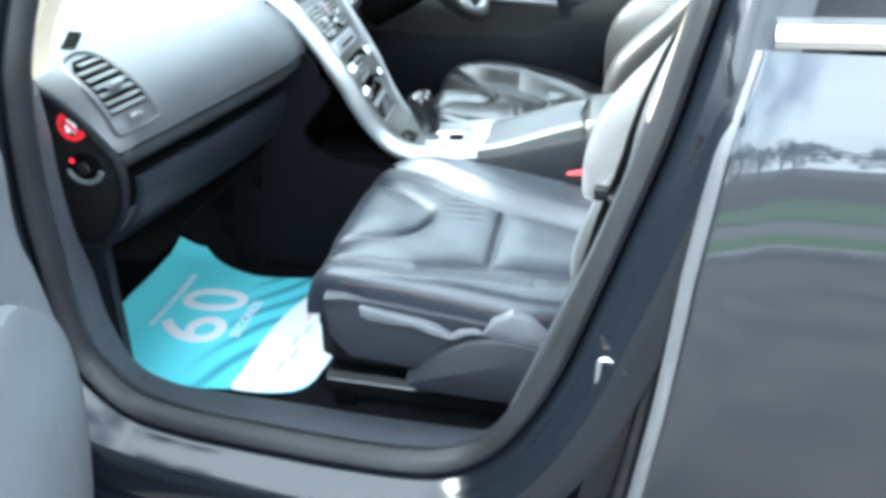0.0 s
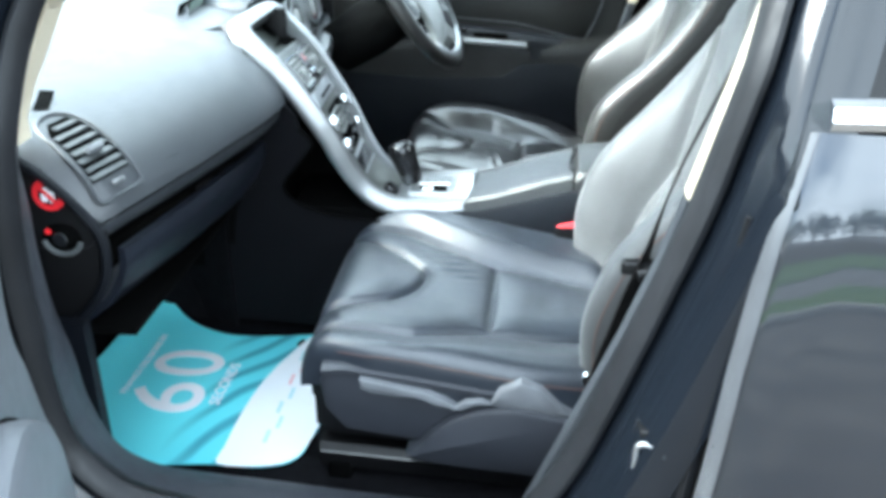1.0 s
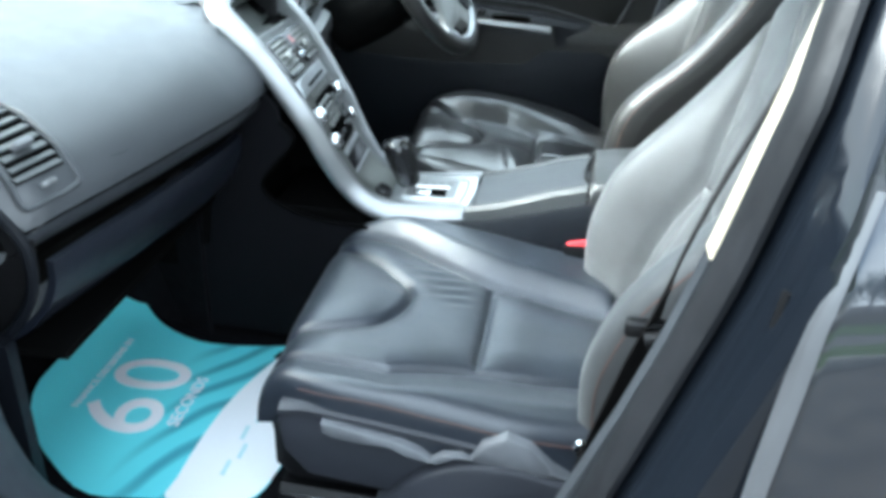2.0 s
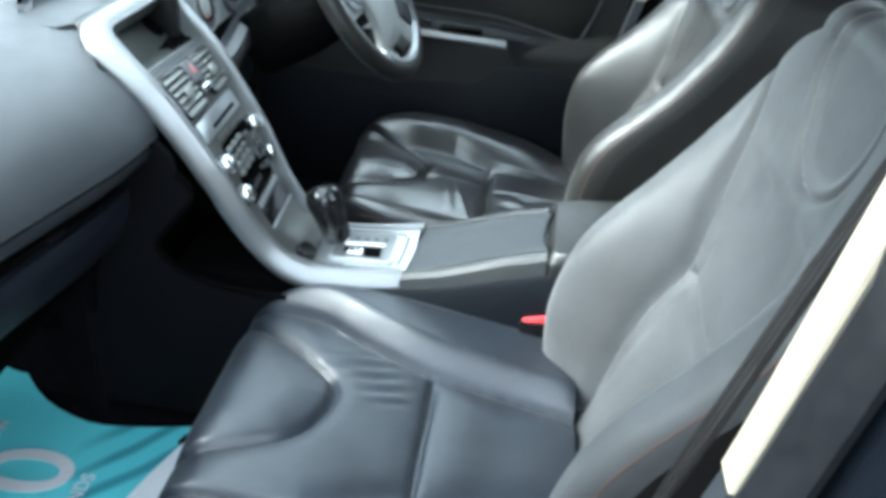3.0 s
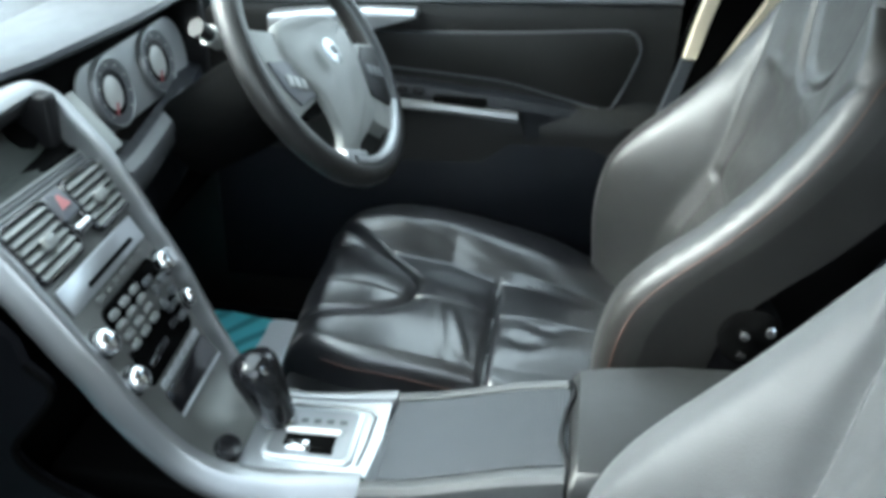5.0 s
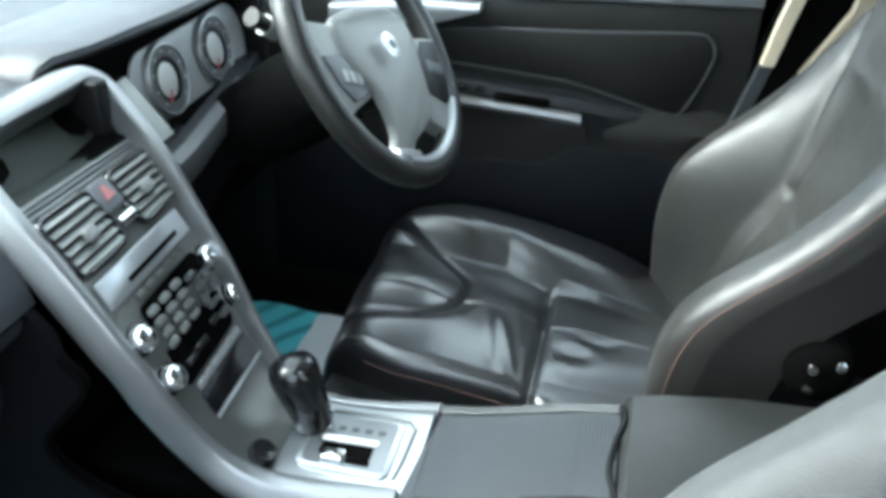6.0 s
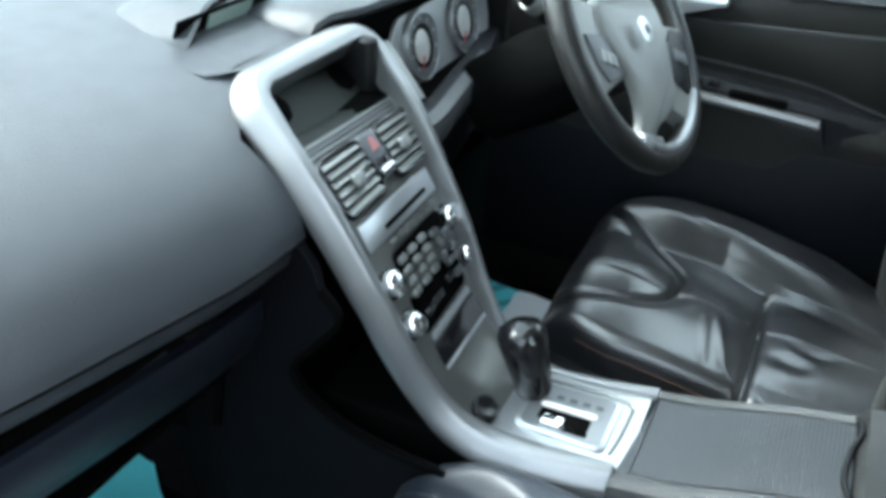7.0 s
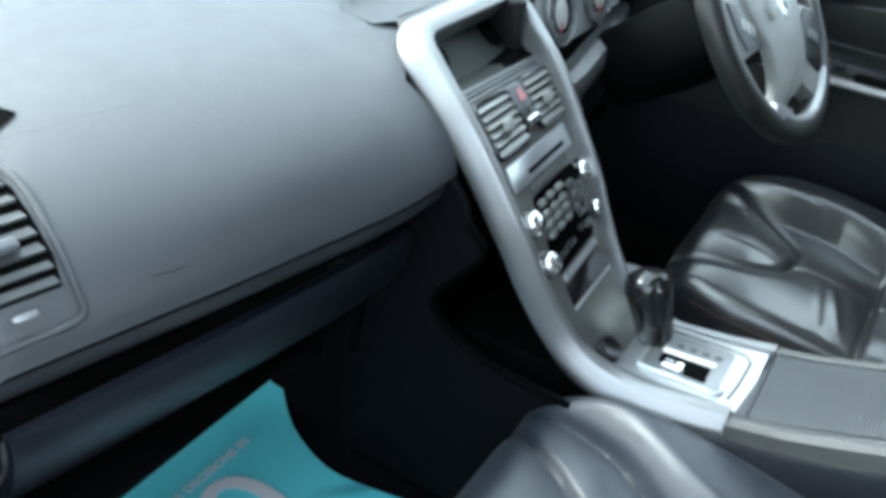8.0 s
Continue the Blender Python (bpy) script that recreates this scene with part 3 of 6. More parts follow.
def rear_door():
    d = thing("rear_door", "closed dark grey metallic rear car door", "car door")
    zs = [0.40 + 0.795 * i / 44 for i in range(45)]
    rings = []
    for z in zs:
        e, y = line_at(EDGE, z), line_at(SKINC, z)
        row = [Vector((e + 0.030, y + 0.055, z)), Vector((e + 0.006, y + 0.045, z)), Vector((e, y + 0.022, z)), Vector((e + 0.002, y + 0.010, z)), Vector((e + 0.008, y + 0.003, z)), Vector((e + 0.018, y, z))]
        row += [Vector((e + 0.018 + 0.85 * (k / 14), y - 0.006 * math.sin(math.pi * k / 14), z)) for k in range(1, 15)]
        rings.append(row)
    part("outer_skin", slab(loft(rings, False, False), 0.004), paint, d)
    strip = loft([[Vector((x, y, z + 0.02 * (x - 0.69))) for y, z in ((-0.872, 1.198), (-0.890, 1.199), (-0.894, 1.209), (-0.890, 1.222), (-0.872, 1.227), (-0.858, 1.215))] for x in (0.690, 0.70, 1.0, 1.3, 1.55)])
    part("belt_moulding", strip, chrome, d, "bright chrome strip under the window")
    pane = slab(grid(lambda u, v: Vector((0.72 + 0.06 * u + 0.8 * v, -0.862 + 0.115 * u, 1.22 + 0.30 * u)), 4, 4), 0.005)
    part("window_pane", pane, dark_glass, d, "dark rear window pane")
    frame_strip = loft([[Vector((line_at(EDGE, z) + dx, -0.868 + 0.38 * (z - 1.2) + dy, z)) for dx, dy in ((0.0, 0.03), (0.0, 0.0), (0.006, -0.006), (0.034, -0.006), (0.04, 0.0), (0.04, 0.03))] for z in (1.205, 1.25, 1.3, 1.4, 1.5)])
    part("window_frame", frame_strip, rubber, d)
    lip = tube([(line_at(EDGE, z) - 0.006, line_at(SKINC, z) + 0.052, z) for z in (0.42, 0.55, 0.7, 0.85, 1.0, 1.1, 1.18)], 0.011, 8)
    part("edge_seal", lip, rubber, d)
    hem = loft([[Vector((line_at(EDGE, z) + dx, line_at(SKINC, z) + dy, z)) for dx, dy in ((0.010, -0.0012), (0.004, 0.001), (-0.001, 0.008), (-0.003, 0.018), (0.002, 0.022), (0.006, 0.010))] for z in zs[::2]])
    part("door_hem", hem, hem_sheen, d, "rounded hem of the door skin, pale for reflected sky")
    for z0, z1 in ((0.925, 0.985), (1.025, 1.095)):
        x, y = line_at(EDGE, (z0 + z1) / 2), line_at(SKINC, (z0 + z1) / 2)
        h = part("hinge", loft([[Vector((x - 0.022 + a + 0.12 * (z - z0), y + b, z)) for a, b in ((0.004, 0.045), (0.008, 0.038), (0.018, 0.034), (0.024, 0.04), (0.022, 0.055), (0.006, 0.055))] for z in (z0, z0 + 0.006, z1 - 0.006, z1)]), paint, d)
        part("hinge_pin", tube([(x - 0.020, y + 0.040, z0 - 0.004), (x - 0.013, y + 0.040, z1 + 0.004)], 0.0045, 8), plastic_black, h)


rear_door()


def front_door():
    """The opened passenger door; local x runs along it from the hinge, local y out of its inner face."""
    d = thing("front_door", "wide open front passenger door with grey inner trim", "car door")
    d.matrix_world = pose(-0.276, -0.809, 0, 0, 0, -65)
    # outer shell
    prof = [(-0.16, 0.36), (-0.20, 0.55), (-0.215, 0.85), (-0.20, 1.08), (-0.15, 1.20), (-0.11, 1.20), (-0.06, 1.15), (-0.04, 0.85), (-0.04, 0.5), (-0.07, 0.36)]
    part("door_shell", loft([[Vector((x, y, z)) for y, z in prof] for x in (0.02, 0.2, 0.6, 1.0, 1.08)]), paint, d)
    # moulded inner trim with its curved front edge, and the pocket standing out from it
    edge = [(0.225, 1.10), (0.220, 0.985), (0.186, 0.920), (0.140, 0.820), (0.098, 0.760), (0.080, 0.680), (0.100, 0.610), (0.135, 0.555), (0.227, 0.50), (0.60, 0.47), (1.05, 0.50), (1.07, 0.80), (1.06, 1.11), (0.60, 1.12)]
    part("inner_trim", prism([(p.x, p.y) for p in catmull([(x, z, 0) for x, z in edge], 5, True)], lambda x, z, h: Vector((x, -0.012 + h, z)), 0.052, 0.022), trim_door, d)
    swell = [(0.470, 1.000), (0.366, 0.951), (0.290, 0.885), (0.262, 0.820), (0.254, 0.764), (0.275, 0.725), (0.340, 0.690), (0.60, 0.66), (0.92, 0.68), (0.96, 0.85), (0.90, 0.99), (0.66, 1.01)]
    pocket = prism([(p.x, p.y) for p in catmull([(x, z, 0) for x, z in swell], 5, True)], lambda x, z, h: Vector((x, 0.036 + h, z)), 0.036, 0.016)
    part("door_pocket", pocket, trim_door, d, "grey moulded door pocket")
    gap_line = [(p.x, 0.041, p.y) for p in catmull([(x, z, 0) for x, z in swell[:5]], 5)]
    part("pocket_gap", tube(gap_line, 0.004, 6), soft_black, d)
    seal = tube(catmull([(0.175, -0.02, 1.10), (0.15, -0.02, 0.92), (0.07, -0.02, 0.76), (0.045, -0.02, 0.66), (0.09, -0.02, 0.54), (0.22, -0.02, 0.455), (0.6, -0.02, 0.43), (1.0, -0.02, 0.45)], 8), 0.011, 8)
    part("door_seal", seal, rubber, d)
    pane = slab(grid(lambda u, v: Vector((0.25 + 0.8 * v, -0.10 + 0.06 * u, 1.2 + 0.06 * u * 0 + 0.28 * u * min(1, 0.25 + v * 1.4))), 4, 6), 0.005)
    p = part("window_pane", pane, glass, d)
    p.visible_shadow = False
    part("label", prism(rounded(-0.02, -0.03, 0.02, 0.03, 0.004, 2), lambda x, z, h: Vector((0.035 + x * 0.5, -0.045 + h, 1.02 + z * 0.6)), 0.010), yellow_print, d, "small yellow warning label")


front_door()


def driver_door():
    d = thing("driver_door", "closed driver's door with dark panels and silver pull strip", "car door")
    # flat upper panel, rounded rear corner
    def base(u, v):
        x, z = -0.45 + 1.08 * u, 0.42 + 0.66 * v
        zt = 1.040 + 0.055 * u
        z = 0.42 + (zt - 0.42) * v
        y = 0.775 - 0.028 * step(0.905, 0.875, z) - 0.012 * step(1.0, 0.96, v)
        return Vector((x, y, z))
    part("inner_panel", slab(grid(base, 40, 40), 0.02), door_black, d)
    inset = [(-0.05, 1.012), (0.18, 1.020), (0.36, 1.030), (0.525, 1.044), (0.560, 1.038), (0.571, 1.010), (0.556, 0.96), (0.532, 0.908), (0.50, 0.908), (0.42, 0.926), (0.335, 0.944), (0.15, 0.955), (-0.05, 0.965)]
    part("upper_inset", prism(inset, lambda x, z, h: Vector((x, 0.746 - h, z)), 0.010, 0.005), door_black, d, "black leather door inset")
    part("inset_edge", tube([(x, 0.7385, z) for x, z in catmull_xz(inset, 3)], 0.0026, 6, True), dash_top, d)
    cap = loft([[Vector((x, y, 1.040 + 0.051 * (x + 0.45) + z)) for y, z in ((0.762, -0.012), (0.742, 0.0), (0.742, 0.012), (0.762, 0.022), (0.80, 0.026), (0.80, -0.012))] for x in (-0.45, -0.1, 0.2, 0.45, 0.63)])
    part("belt_cap", cap, trim_door, d)
    # armrest with its sweeping rear end
    top = [(-0.15, 0.930), (0.14, 0.940), (0.28, 0.928), (0.335, 0.926), (0.44, 0.912), (0.532, 0.900), (0.540, 0.888), (0.525, 0.866), (0.49, 0.848), (0.44, 0.846), (0.400, 0.862), (0.376, 0.882), (0.15, 0.890), (-0.15, 0.880)]
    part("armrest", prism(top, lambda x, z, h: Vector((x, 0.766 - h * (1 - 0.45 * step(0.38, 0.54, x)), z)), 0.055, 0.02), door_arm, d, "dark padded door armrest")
    well = rounded(0.222, 0.902, 0.318, 0.920, 0.006, 3)
    part("pull_well", prism(well, lambda x, z, h: Vector((x, 0.7105 - h, z - 0.02 * (x - 0.27))), 0.004, 0.002), soft_black, d)
    for x in (0.165, 0.195):
        part("window_switch", prism(rounded(x - 0.010, 0.918, x + 0.010, 0.930, 0.004, 3), lambda a, z, h: Vector((a, 0.7105 - h, z)), 0.007, 0.003), gloss_black, d)
    strip = loft([[Vector((x, y, zc + z)) for y, z in ((0.712, -0.009), (0.700, -0.007), (0.697, 0.0), (0.700, 0.007), (0.712, 0.009))] for x, zc in ((0.05, 0.905), (0.16, 0.900), (0.28, 0.895), (0.36, 0.890), (0.373, 0.889))])
    part("pull_strip", strip, silver, d, "satin silver pull strip")
    pocket = [(-0.2, 0.80), (0.10, 0.79), (0.31, 0.80), (0.36, 0.84), (0.50, 0.845), (0.60, 0.80), (0.60, 0.50), (-0.2, 0.50)]
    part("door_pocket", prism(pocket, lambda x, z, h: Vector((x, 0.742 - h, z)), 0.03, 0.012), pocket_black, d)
    lever = [(-0.07, 1.010), (0.02, 1.020), (0.10, 1.024), (0.135, 1.034), (0.19, 1.052), (0.188, 1.063), (0.10, 1.061), (0.0, 1.052), (-0.07, 1.042)]
    part("door_handle", prism(lever, lambda x, z, h: Vector((x, 0.744 - h, z)), 0.042, 0.006), plate_metal, d, "bright silver inner door handle")
    pane = slab(grid(lambda u, v: Vector((-0.30 + 0.92 * v + 0.05 * u, 0.775 - 0.12 * u, 1.09 + 0.42 * u * min(1, 0.2 + 1.6 * v))), 4, 8), 0.005)
    p = part("window_pane", pane, glass, d)
    p.visible_shadow = False
    part("outer_skin", slab(grid(lambda u, v: Vector((-0.5 + 1.15 * u, 0.90 + 0.05 * math.sin(math.pi * v), 0.35 + 0.75 * v)), 4, 8), 0.005), paint, d)


def catmull_xz(pts, n):
    return [(p.x, p.z) for p in catmull([(x, 0, z) for x, z in pts], n, True)]


driver_door()


def rear_right_door():
    d = thing("rear_door", "closed dark rear door on the driver's side", "car door")
    part("inner_panel", slab(grid(lambda u, v: Vector((0.80 + 0.75 * u, 0.775, 0.42 + 0.68 * v)), 4, 4), 0.02), plastic_black, d)
    part("pull_strip", loft([[Vector((x, y, 0.93 + z)) for y, z in ((0.76, -0.012), (0.735, -0.010), (0.732, 0.0), (0.735, 0.010), (0.76, 0.012))] for x in (0.85, 1.0, 1.15, 1.25)]), silver, d, "satin silver pull strip")
    part("armrest", block(0.84, 0.70, 0.86, 1.35, 0.775, 0.915, 0.02), dash_low, d)
    pane = slab(grid(lambda u, v: Vector((0.80 + 0.75 * v, 0.775 - 0.12 * u, 1.10 + 0.40 * u)), 4, 4), 0.005)
    p = part("window_pane", pane, glass, d)
    p.visible_shadow = False
    part("outer_skin", slab(grid(lambda u, v: Vector((0.66 + 1.0 * u, 0.90 + 0.05 * math.sin(math.pi * v), 0.35 + 0.75 * v)), 4, 8), 0.005), paint, d)


rear_right_door()

# ---------------------------------------------------------------- dashboard
CREASE_X = [(-0.64, -0.232), (-0.61, -0.222), (-0.4, -0.152), (-0.22, -0.100), (-0.17, -0.0905), (-0.13, -0.0880), (-0.10, -0.0880), (0.03, -0.0810), (0.2, -0.078), (0.46, -0.12), (0.72, -0.19)]
CREASE_Z = [(-0.64, 0.920), (-0.61, 0.923), (-0.4, 0.937), (-0.14, 0.952), (0.03, 0.954), (0.72, 0.940)]
PAD = [(0.0, 0.0), (-0.006, 0.022), (-0.022, 0.050), (-0.052, 0.078), (-0.095, 0.103), (-0.15, 0.121), (-0.22, 0.133), (-0.32, 0.141), (-0.45, 0.146), (-0.66, 0.144)]
PADC = catmull([(x, 0, z) for x, z in PAD], 6)


def pad_at(s, y, h=0.0):
    """A place on the dash pad: s from the crease (0) to the windscreen (1), raised by h."""
    f = s * (len(PADC) - 1)
    i = min(int(f), len(PADC) - 2)
    p = PADC[i].lerp(PADC[i + 1], f - i)
    t = (PADC[i + 1] - PADC[i]).normalized()
    nrm = Vector((-t.z, 0, t.x))
    if nrm.z < 0:
        nrm = -nrm
    if nrm.x < 0 and s < 0.1:
        nrm = -nrm
    c = line_at(CREASE_X, y)
    return Vector((c + p.x, y, line_at(CREASE_Z, y) + p.z)) + nrm * h


def pad_s(x, y):
    """The s at which the pad lies at this x."""
    c = line_at(CREASE_X, y)
    best = min(range(len(PADC)), key=lambda i: abs(c + PADC[i].x - x))
    return best / (len(PADC) - 1)


def dashboard():
    d = thing("dashboard", "charcoal soft-touch dashboard with lighter sheen on top", "dashboard")
    y0, y1 = -0.625, -0.100
    rings = []
    for i in range(37):
        y = y0 + (y1 - y0) * i / 36
        e = 0.02 * (1 - step(0.0, 0.06, (y - y0) / (y1 - y0)))
        row = [pad_at(j / 60, y) + Vector((-e * 0.5, 0, -e)) for j in range(61)]
        c = line_at(CREASE_X, y)
        q = line_at(CREASE_Z, y) - 0.937
        lip = [Vector((c - 0.11, y, 0.890 + q)), Vector((c - 0.050, y, 0.890 + q)), Vector((c - 0.026, y, 0.896 + q)), Vector((c - 0.013, y, 0.908 + q)), Vector((c - 0.006, y, 0.922 + q)), Vector((c - 0.005, y, 0.933 + q))]
        rings.append(lip + row)
    pad = loft(rings, False, False)
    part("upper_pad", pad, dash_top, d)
    cap = bmesh.new()
    cap.faces.new([cap.verts.new(p) for p in rings[-1]])
    part("pad_end", cap, dash_top, d)
    part("joint_line", tube([(line_at(CREASE_X, y) - 0.0035, y, line_at(CREASE_Z, y) - 0.0045) for y in [-0.622 + 0.522 * i / 30 for i in range(31)]], 0.0016, 6), soft_black, d)
    # the pad behind the centre stack and the driver's side
    part("centre_pad", loft([[pad_at(s0 + (1 - s0) * j / 40, y) for j in range(41) for s0 in [line_at([(-0.1000, 0.40), (-0.05, 0.50), (0.0, 0.58)], y)]] for y in [-0.1000 + 0.2725 * i / 60 for i in range(61)]], False, False), dash_top, d)
    part("stack_cap", loft([[pad_at(s, y, 0.0005).lerp(Vector((x, y, z)), step(-0.06, 0.0, y)) for s, x, z in ((0.59, -0.222, 1.082), (0.60, -0.232, 1.080), (0.63, -0.25, 1.075))] + [pad_at(0.662, y, 0.0005)] for y in [-0.0450 + 0.217 * i / 20 for i in range(21)]], False, False), dash_top, d)
    part("driver_pad", loft([[pad_at(0.52 + 0.48 * j / 30, y) for j in range(31)] for y in [0.1725 + 0.56 * i / 24 for i in range(25)]], False, False), dash_top, d)
    # black strip for the shade below the crease, then the glovebox lid
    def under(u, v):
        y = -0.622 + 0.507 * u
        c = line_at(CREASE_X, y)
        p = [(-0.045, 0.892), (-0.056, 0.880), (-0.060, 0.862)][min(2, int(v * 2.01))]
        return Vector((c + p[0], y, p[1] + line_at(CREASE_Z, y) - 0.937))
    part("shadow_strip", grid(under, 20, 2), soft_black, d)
    lid_prof = catmull([(-0.018, 0, 0.876), (-0.020, 0, 0.845), (-0.038, 0, 0.805), (-0.070, 0, 0.768), (-0.105, 0, 0.748), (-0.16, 0, 0.742)], 5)
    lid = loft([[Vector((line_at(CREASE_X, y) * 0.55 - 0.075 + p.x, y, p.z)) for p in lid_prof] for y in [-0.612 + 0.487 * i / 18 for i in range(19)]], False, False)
    box = part("glovebox_lid", slab(lid, 0.012), lid_skylit, d, "dark plastic glovebox lid, daylight blue in its colour")
    part("latch", prism(rounded(-0.30, 0.800, -0.215, 0.822, 0.008, 4), lambda y, z, h: Vector((line_at(CREASE_X, y) * 0.55 - 0.075 - 0.036 + (z - 0.81) * 0.75 + h, y, z)), 0.006, 0.003), plastic_black, box)
    part("latch_pin", lathe([(0.0, 0.0), (0.007, 0.0), (0.007, 0.004), (0.0, 0.006)], Matrix.Translation((-0.175, -0.245, 0.822)) @ Matrix.Rotation(radians(90), 4, "Y"), 12), chrome, box)
    # end cap facing the doorway
    cap = [(-0.232, 0.916), (-0.229, 0.895), (-0.230, 0.86), (-0.238, 0.82), (-0.272, 0.767), (-0.315, 0.732), (-0.42, 0.72), (-0.54, 0.73), (-0.54, 1.055), (-0.44, 1.054), (-0.37, 1.034), (-0.31, 1.002), (-0.262, 0.960)]
    part("end_cap", prism(cap, lambda x, z, h: Vector((x, -0.608 - h, z)), 0.016, 0.004), plastic_black, d)
    rim = catmull([(-0.46, -0.620, 1.052), (-0.36, -0.622, 1.024), (-0.30, -0.624, 0.985), (-0.25, -0.626, 0.932), (-0.230, -0.626, 0.89), (-0.236, -0.626, 0.828), (-0.275, -0.625, 0.768), (-0.33, -0.623, 0.725)], 8)
    part("end_cap_rim", tube(rim, 0.008, 8), dash_low, d)
    cx, cz = -0.302, 0.963
    stick = part("warning_sticker", prism(circle(cx, cz, 0.0250, 32), lambda x, z, h: Vector((x, -0.6243 - h, z)), 0.0012), red_print, d, "round red warning sticker")
    part("sticker_middle", prism(circle(cx, cz, 0.0155, 28), lambda x, z, h: Vector((x, -0.6256 - h, z)), 0.0006), plastic_black, stick)
    for k, (dx, dz, w, hh) in enumerate(((-0.006, -0.004, 0.010, 0.013), (0.004, 0.003, 0.012, 0.009), (0.006, -0.007, 0.009, 0.010), (-0.003, 0.009, 0.008, 0.006))):
        part("pictogram", prism(rounded(cx + dx - w / 2, cz + dz - hh / 2, cx + dx + w / 2, cz + dz + hh / 2, 0.002, 2), lambda x, z, h: Vector((x, -0.6263 - h, z)), 0.0005), white_print, stick)
    part("sticker_bar", prism([(cx - 0.0165, cz + 0.012), (cx - 0.012, cz + 0.0165), (cx + 0.0165, cz - 0.012), (cx + 0.012, cz - 0.0165)], lambda x, z, h: Vector((x, -0.6269 - h, z)), 0.0004), red_print, stick)
    cx, cz = -0.293, 0.893
    sw = part("airbag_switch", prism(circle(cx, cz, 0.030, 24, 0.025), lambda x, z, h: Vector((x, -0.6242 - h, z)), 0.002, 0.001), soft_black, d)
    part("switch_barrel", prism(circle(cx - 0.001, cz, 0.012, 16), lambda x, z, h: Vector((x, -0.6264 - h, z)), 0.006, 0.002), chrome, sw)
    part("switch_lip", tube([(cx + 0.029 * math.cos(a), -0.627, cz + 0.025 * math.sin(a)) for a in [radians(190 + 160 * i / 14) for i in range(15)]], 0.0045, 8), plastic_grey, sw)
    part("switch_lamp", prism(circle(cx - 0.020, cz + 0.011, 0.005, 10), lambda x, z, h: Vector((x, -0.6264 - h, z)), 0.001), red_print, sw)
    # side air vent, let into the pad near the doorway
    v = part("side_vent", vent_ring(), dash_top, d, "grey slatted air vent")
    for k in range(7):
        s = 0.236 + 0.040 * k
        lo, hi = -0.601 + 0.0055 * k, -0.532 + 0.0030 * k
        if k == 6:
            lo = -0.553
        part("slat", slab(grid(lambda u, w, s=s, lo=lo, hi=hi: pad_at(s + 0.033 * w, lo + (hi - lo) * u, 0.004 - 0.005 * w), 6, 1), 0.003), vent_grey, v)
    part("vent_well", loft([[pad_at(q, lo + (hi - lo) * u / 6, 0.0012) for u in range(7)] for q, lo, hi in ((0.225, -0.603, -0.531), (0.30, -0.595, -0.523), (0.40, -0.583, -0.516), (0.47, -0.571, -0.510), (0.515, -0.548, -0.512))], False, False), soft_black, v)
    part("vent_tab", prism(rounded(-0.014, -0.010, 0.014, 0.010, 0.004, 3), lambda a, b, h: pad_at(0.345 + b * 1.2, -0.556 + a, 0.004 + h), 0.010, 0.004), pale_rub, v)
    part("vent_wheel", prism(rounded(-0.011, -0.008, 0.011, 0.008, 0.006, 4), lambda a, b, h: pad_at(0.185 + b * 1.4, -0.568 + a, 0.002 + h), 0.006, 0.003), silver, v, "small bright vent thumbwheel")
    quad = ((0.597, -0.520), (0.665, -0.452), (0.636, -0.446), (0.572, -0.506))
    def slot_at(u, w):
        a = [quad[0][k] + (quad[1][k] - quad[0][k]) * u for k in (0, 1)]
        b = [quad[3][k] + (quad[2][k] - quad[3][k]) * u for k in (0, 1)]
        return pad_at(a[0] + (b[0] - a[0]) * w, a[1] + (b[1] - a[1]) * w, 0.0016)
    part("demister_slot", grid(slot_at, 6, 4), soft_black, d, "narrow black demister slot")
    # small scuff line on the pad
    part("airbag_seam", tube([pad_at(0.585, y, -0.0002) for y in [-0.54 + 0.20 * i / 12 for i in range(13)]], 0.0004, 5), dash_top, d)
    for k in range(2):
        part("scuff_mark", tube([pad_at(0.150 + 0.006 * (k % 3) + 0.004 * math.sin(q * 2 + k), -0.452 - 0.014 * k + 0.016 * q, 0.0) for q in (0, 0.3, 0.6, 1.0)], 0.0005, 5), dash_low, d, "faint dark scuff")
    # trip display hood on top of the pad
    hood = part("display_hood", display_hood(), dash_top, d, "low display hood on the dash top")
    part("display_face", slab(grid(lambda u, w: Vector((-0.338 + 0.012 * w, 0.005 + 0.185 * u, 1.082 + 0.032 * w)), 8, 2), 0.004), soft_black, hood)
    part("display", slab(grid(lambda u, w: Vector((-0.3325 + 0.009 * w, 0.062 + 0.088 * u, 1.087 + 0.022 * w)), 4, 2), 0.001), lcd, hood, "grey green clock display")
    # instrument cowl on the driver's side
    rings = []
    for y, k in ((0.132, 0.0), (0.136, 0.35), (0.146, 0.7), (0.165, 0.92), (0.20, 1.0), (0.39, 1.08), (0.58, 1.0), (0.615, 0.92), (0.634, 0.7), (0.644, 0.35), (0.648, 0.0)):
        sh = Vector((-0.085 * step(0.27, 0.13, y), 0, -0.012 * step(0.27, 0.13, y)))
        rings.append([p + sh for p in (Vector((-0.42, y, 1.070)), Vector((-0.34, y, 1.078 + 0.018 * k)), Vector((-0.24, y, 1.080 + 0.034 * k)), Vector((-0.165, y, 1.080 + 0.040 * k)), Vector((-0.146, y, 1.078 + 0.038 * k)), Vector((-0.144, y, 1.072 + 0.036 * k)), Vector((-0.156, y, 1.062 + 0.036 * k)), Vector((-0.26, y, 1.055 + 0.03 * k)), Vector((-0.42, y, 1.055)))])
    part("instrument_cowl", loft(rings), dash_top, d)
